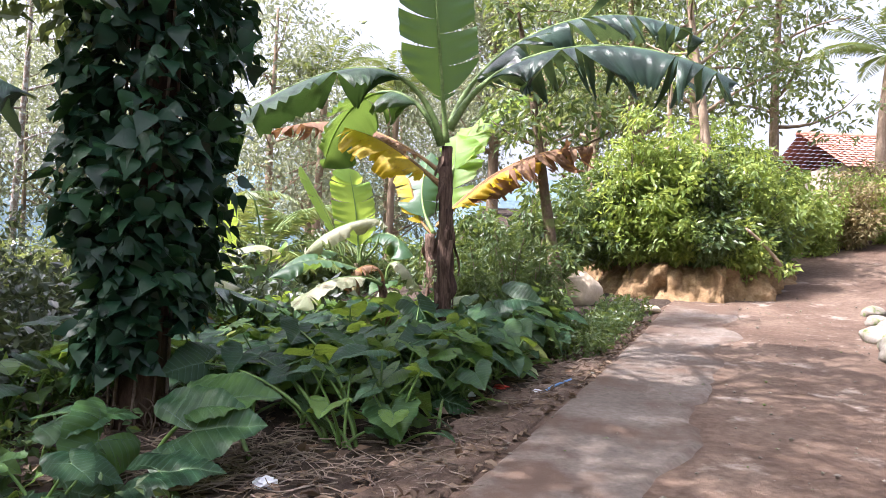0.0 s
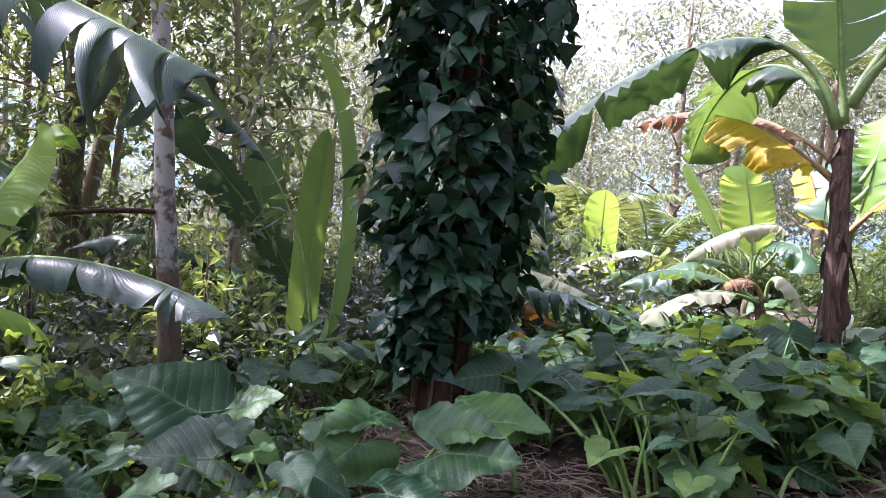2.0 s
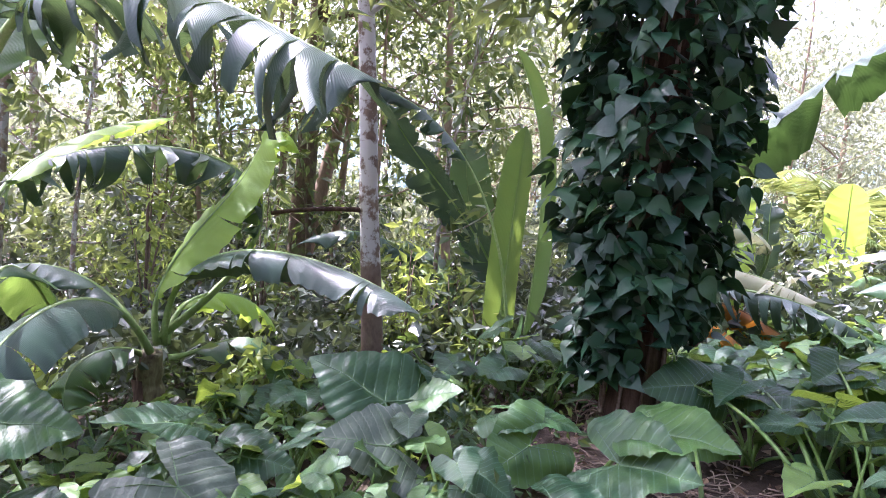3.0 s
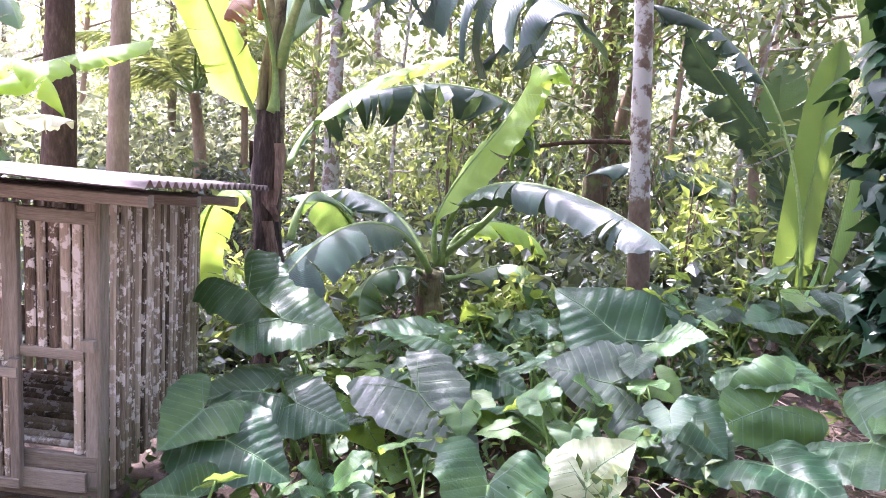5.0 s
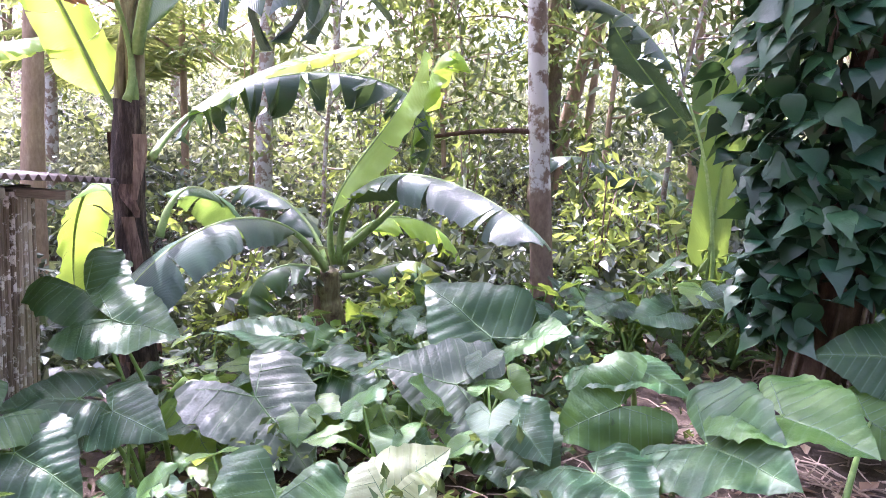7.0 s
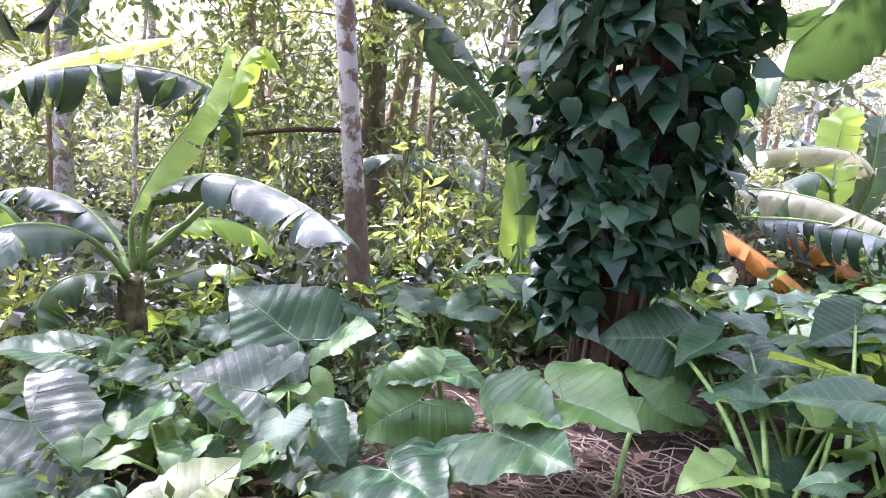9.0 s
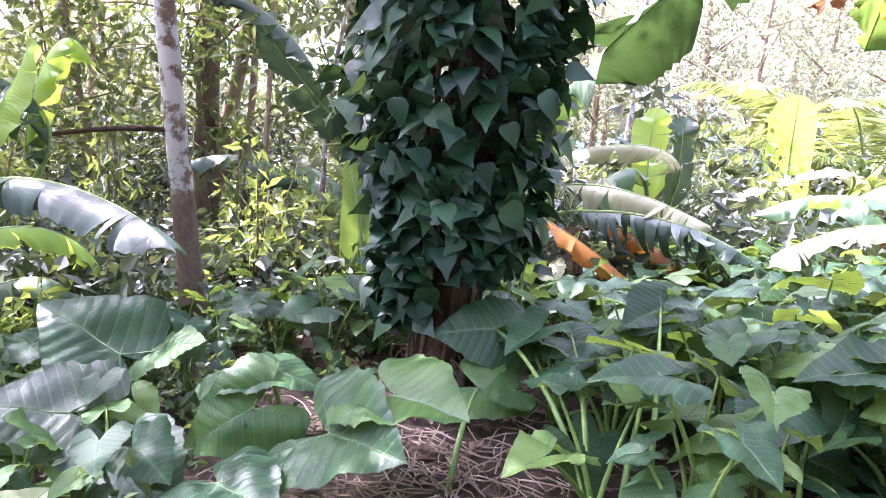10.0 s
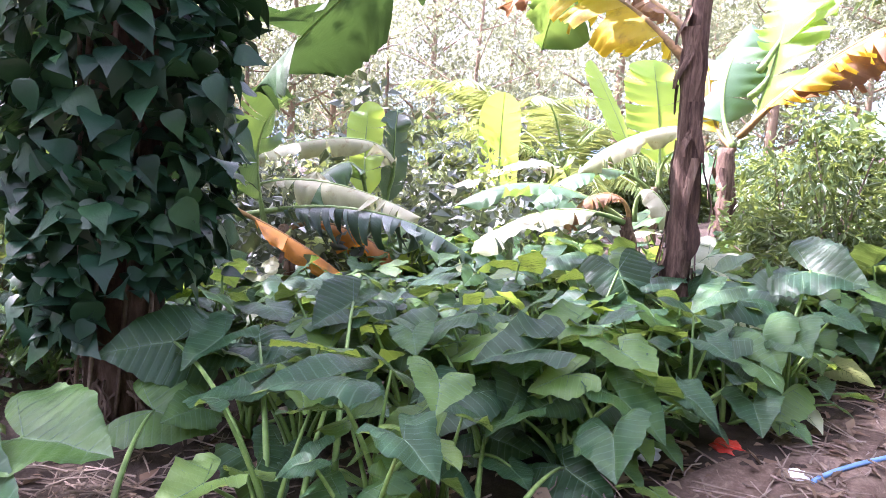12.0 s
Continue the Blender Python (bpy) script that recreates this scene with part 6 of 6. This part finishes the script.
def build_house():
    at = (14.4, 27.0)
    z0 = ground_z(*at) - 0.75
    house = thing("house", (at[0], at[1], z0), "low house with a red clay tile roof behind the bushes", "house")
    house.matrix_basis = pose(at[0], at[1], z0, 0, 0, 8)
    bm = bmesh.new()
    w, dp, h = 8.0, 5.0, 2.2
    for x, y, sx, sy in ((0, 0, w, 0.15), (0, dp, w, 0.15), (0, 0, 0.15, dp), (w, 0, 0.15, dp)):
        g = bmesh.ops.create_cube(bm, size=1)["verts"]
        for v in g:
            v.co = Vector((x + (v.co.x + 0.5) * sx, y + (v.co.y + 0.5) * sy, (v.co.z + 0.5) * h))
    part("wall", bm, M["plaster"], house)
    ridge = Pile()
    for side in (0, 1):
        rows = 14
        roof = Pile()
        for r in range(rows):
            u0, u1 = r / rows, (r + 1.15) / rows
            for c in range(30):
                x0 = -0.5 + 9.0 * c / 30
                pts = []
                for u, lift in ((u0, 0.02), (u1, 0.06)):
                    y = (-0.5 + (dp / 2 + 0.5) * (1 - u)) if side == 0 else (dp + 0.5 - (dp / 2 + 0.5) * (1 - u))
                    z = h - 0.25 + 1.75 * (1 - u)
                    for q in range(4):
                        pts.append((x0 + 0.1 * q, y, z + lift + 0.035 * math.sin(math.pi * q / 3)))
                roof.add(pts, [(q, q + 1, q + 5, q + 4) for q in range(3)])
        roof.link("roof", M["tile"], house, "red clay tile roof")
    tube("ridge_cap", [(-0.6, dp / 2, h + 1.52), (4, dp / 2, h + 1.52), (8.6, dp / 2, h + 1.52)], [0.12] * 3, M["tile"], house)


build_house()

# trees behind the hedge, their trunks catching the sun
tree("hedge_tree", 81, (3.95, 13.84, 3.03)[:2], 4.1, 0.15, "cut-off whitish tree trunk standing in the hedge", "bark_tan", "hedge_leaf", (0.0, 0.0), 0.9, 3, 0.5, 0.12, 10, 2, 0.3, wob=0.02)
tree("pale_trunk_tree", 82, (4.92, 13.96, 2.51)[:2], 7.5, 0.13, "pale forked tree trunk rising from the hedge", "bark_tan", "tree_leaf", (-0.55, 0.3), 0.6, 10, 1.8, 0.17, 16, 5, 0.6, wob=0.12)
for k, (px, d, hgt) in enumerate(((1230, 19, 11), (1120, 20, 10), (1360, 21, 10), (1040, 22, 9), (950, 26, 9))):
    u = (px - 784) / 1247.0
    tree("roadside_wood_tree", 90 + k, (0.165 + d * (u - 0.037), 0.155 + d), hgt, 0.17, "tall tree with loose dark hanging foliage", "bark_tan", "tree_leaf", (0.4 * (k - 2) * 0.5, 0), 0.3, 16, 2.5, 0.22, 36, 6, 0.8, "trees behind the hedge")
for k, (px, t, py, d, w, hgt) in enumerate(((860, 0, 0, 12.5, 0.9, 1.6), (930, 0, 0, 12.0, 0.9, 1.7), (985, 0, 0, 13.0, 0.9, 1.8), (800, 0, 0, 14.0, 1.0, 1.0), (730, 0, 0, 17.0, 1.1, 1.0), (640, 0, 0, 18.0, 1.2, 1.0), (1020, 0, 0, 15, 1.0, 2.2), (560, 0, 0, 17.0, 1.3, 1.8))):
    u = (px - 784) / 1247.0
    shrub("garden_bush", 160 + k, (0.165 + d * (u - 0.037), 0.155 + d), (w, w, hgt), "leafy bush in the sunlit clearing", "bush_leaf", 0.14, 45, 18, group="clearing bushes")


def stick(name, a, c, r, label, mat="twig", category="stick"):
    a, c = np.array(a, float), np.array(c, float)
    t = thing(name, tuple(a), label, category)
    ln, _ = spline([(0, 0, 0), (c - a) * 0.5 + np.array([0.02, 0.01, 0.03]), c - a], 8)
    tube("shaft", ln, np.linspace(r, r * 0.7, 9), M[mat], t, sides=7)
    return t


stick("leaning_pole", (5.59, 12.63, 1.53), (4.95, 12.56, 2.17), 0.035, "grey wooden pole leaning on the hedge", "bark_tan", "pole")
stick("fallen_branch", (-2.24, 1.22, -0.37), (-2.30, 2.02, -0.2), 0.035, "bare grey fallen branch lying under the large leaves", "bark_pale", "branch")
stick("leaning_stump", (-5.50, 3.36, -0.62), (-5.59, 3.48, 0.12), 0.06, "short leaning tan stump among the plants", "bark_tan", "stump")
stick("broken_branch", (-4.10, 4.26, 1.60), (-4.32, 3.45, 1.52), 0.022, "bare broken branch resting against the slim trunk", "bark", "branch")


# ---- litter and small things ----
def build_litter():
    rng = np.random.default_rng(71)
    p, tw = Pile(), Pile()
    ats, ways, nors, ln = [], [], [], []
    for k in range(5200):
        y = rng.uniform(-1, 10.5)
        x = road_left(y) - abs(rng.normal()) * 0.55 + 0.12
        if k % 3 == 0:
            y, x = rng.uniform(1.5, 6.5), rng.uniform(-5, -0.6)
            if x > road_left(y):
                continue
        ats.append((x, y, ground_z(x, y) + rng.uniform(0.005, 0.035)))
        ways.append(rng.normal(size=3) * np.array([1, 1, 0.25]))
        nors.append(rng.normal(size=3) * 0.35 + np.array([0, 0, 1]))
        ln.append(rng.uniform(0.03, 0.13))
    p.leaves(ats, ways, nors, np.array(ln), np.array(ln) * rng.uniform(0.25, 0.6, len(ln)))
    tagged(p.link("leaf_litter", M["litter_leaf"]), "brown fallen leaves along the edge of the bed", "leaf litter", kind="stuff")
    for k in range(900):
        if k % 2:
            x, y = rng.normal(-1.15, 0.4), rng.normal(4.25, 0.4)
        else:
            y = rng.uniform(1, 9)
            x = road_left(y) - abs(rng.normal()) * 0.35
        if x > road_left(y) + 0.1:
            continue
        a, l2 = rng.uniform(0, 6.28), rng.uniform(0.08, 0.32)
        z = ground_z(x, y) + rng.uniform(0.01, 0.06)
        q = np.array([x, y, z])
        e = q + np.array([math.cos(a) * l2, math.sin(a) * l2, rng.uniform(-0.02, 0.05)])
        c, _ = spline([q, (q + e) / 2 + rng.normal(size=3) * 0.015, e], 3)
        v, f = tube_arrays(c, np.linspace(0.005, 0.002, 4), 4)
        tw.add(v, f)
    tagged(tw.link("twig_litter", M["twig"]), "dry twigs and roots scattered on the soil", "twigs", kind="stuff")
    st = Pile()
    base = np.array([(1, 0, 0), (-1, 0, 0), (0, 1, 0), (0, -1, 0), (0, 0, 1), (0, 0, -1)], float)
    tri = [(0, 2, 4), (2, 1, 4), (1, 3, 4), (3, 0, 4), (2, 0, 5), (1, 2, 5), (3, 1, 5), (0, 3, 5)]
    for k in range(700):
        y = rng.uniform(1.5, 13)
        x = rng.uniform(road_left(y), road_right(y))
        s = rng.uniform(0.004, 0.02) * (1.8 if rng.random() < 0.06 else 1)
        st.add(base * s * rng.uniform(0.6, 1.3, (6, 3)) * np.array([1, 1, 0.6]) + np.array([x, y, ground_z(x, y) + 0.02]), tri)
    tagged(st.link("pebbles", M["stone"]), "small pebbles scattered on the road", "pebbles", kind="stuff")


build_litter()


def crumpled(name, seed, at, size, mat, label, category, flat=0.5):
    bm = bmesh.new()
    bmesh.ops.create_icosphere(bm, subdivisions=3, radius=1)
    for v in bm.verts:
        f = 1 + 0.45 * noise.cell(v.co * 2.2 + Vector((seed, 0, 0))) * 0.5 + 0.35 * noise.noise(v.co * 3 + Vector((seed, 1, 0)))
        v.co = v.co * f * size
        v.co.z *= flat
    me = bpy.data.meshes.new(name)
    bm.to_mesh(me)
    bm.free()
    me.materials.append(M[mat])
    ob = new(name, me)
    ob.matrix_basis = pose(at[0], at[1], ground_z(at[0], at[1]) + size * flat * 0.6)
    return tagged(ob, label, category)


crumpled("paper_scrap", 1, (-0.92, 3.99, 0.28), 0.06, "white_plastic", "crumpled white paper scrap on the soil", "litter")
crumpled("plastic_bag", 2, (0.15, 6.19, 0.23), 0.085, "white_plastic", "crumpled translucent white plastic bag by the road", "litter", 0.45)
crumpled("red_wrapper", 3, (0.47, 6.46, 0.28), 0.09, "red_plastic", "crumpled red wrapper on the bed's edge", "litter", 0.25)
crumpled("plastic_cup", 4, (0.78, 6.35, 0.30), 0.045, "white_plastic", "flattened whitish plastic cup on the road", "litter", 0.5)


def hose(points):
    pts = [(x, y, ground_z(x, y) + 0.03) for x, y, z in points]
    t = thing("blue_hose", pts[0], "thin blue plastic hose lying on the road's edge", "hose")
    ln, _ = spline(pts, 24)
    tube("tube", ln - np.array(pts[0]), np.full(25, 0.011), M["blue_plastic"], t, sides=8)


hose([(0.84, 6.30, 0.33), (0.91, 6.46, 0.37), (1.00, 6.61, 0.41), (1.14, 6.81, 0.48)])


def front_weeds():
    rng = np.random.default_rng(16)
    p = Pile()
    for k in range(420):
        x, y = rng.uniform(-6.0, -1.2), rng.uniform(0.8, 6.2)
        if x > road_left(y) - 0.3 or math.hypot(x + 2.18, y - 5.13) < 0.5 or (-1.8 < x and 3.7 < y):
            continue
        h = rng.uniform(0.03, 0.3)
        scatter(rng, np.array([[x, y, ground_z(x, y) + h]]), 20, 0.18, 0.06, 0.55, 0.1, p)
    tagged(p.link("ground_cover", M["cover_leaf"]), "low leafy ground cover under the large leaves", "ground cover", kind="stuff")


front_weeds()


# saplings that stand clear of the undergrowth
for k, (sx, w, hgt, leaf) in enumerate((((-5.68, 5.59, -0.21)[:2], 0.5, 1.3, "hedge_leaf"), ((-6.37, 5.48, -0.44)[:2], 0.45, 1.5, "bush_leaf"), ((-4.95, 5.72, -0.20)[:2], 0.4, 0.9, "bush_leaf"), ((-4.32, 5.63, -0.13)[:2], 0.35, 0.7, "bush_leaf"), ((-4.02, 3.26, 0.11)[:2], 0.25, 0.5, "hedge_leaf"), ((-4.79, 5.07, 0.11)[:2], 0.4, 1.1, "hedge_leaf"), ((-6.05, 4.15, -0.29)[:2], 0.5, 1.5, "bush_leaf"), ((-5.20, 1.95, -0.15)[:2], 0.4, 0.9, "hedge_leaf"), ((-5.33, 0.98, -0.23)[:2], 0.5, 1.2, "hedge_leaf"), ((-7.47, 3.37, 1.79)[:2], 0.7, 2.6, "hedge_leaf"))):
    shrub("sapling", 200 + k, sx, (w, w, hgt), "slender leafy sapling in the undergrowth", leaf, 0.13, 9, 9, 0.42, "sapling", "saplings")
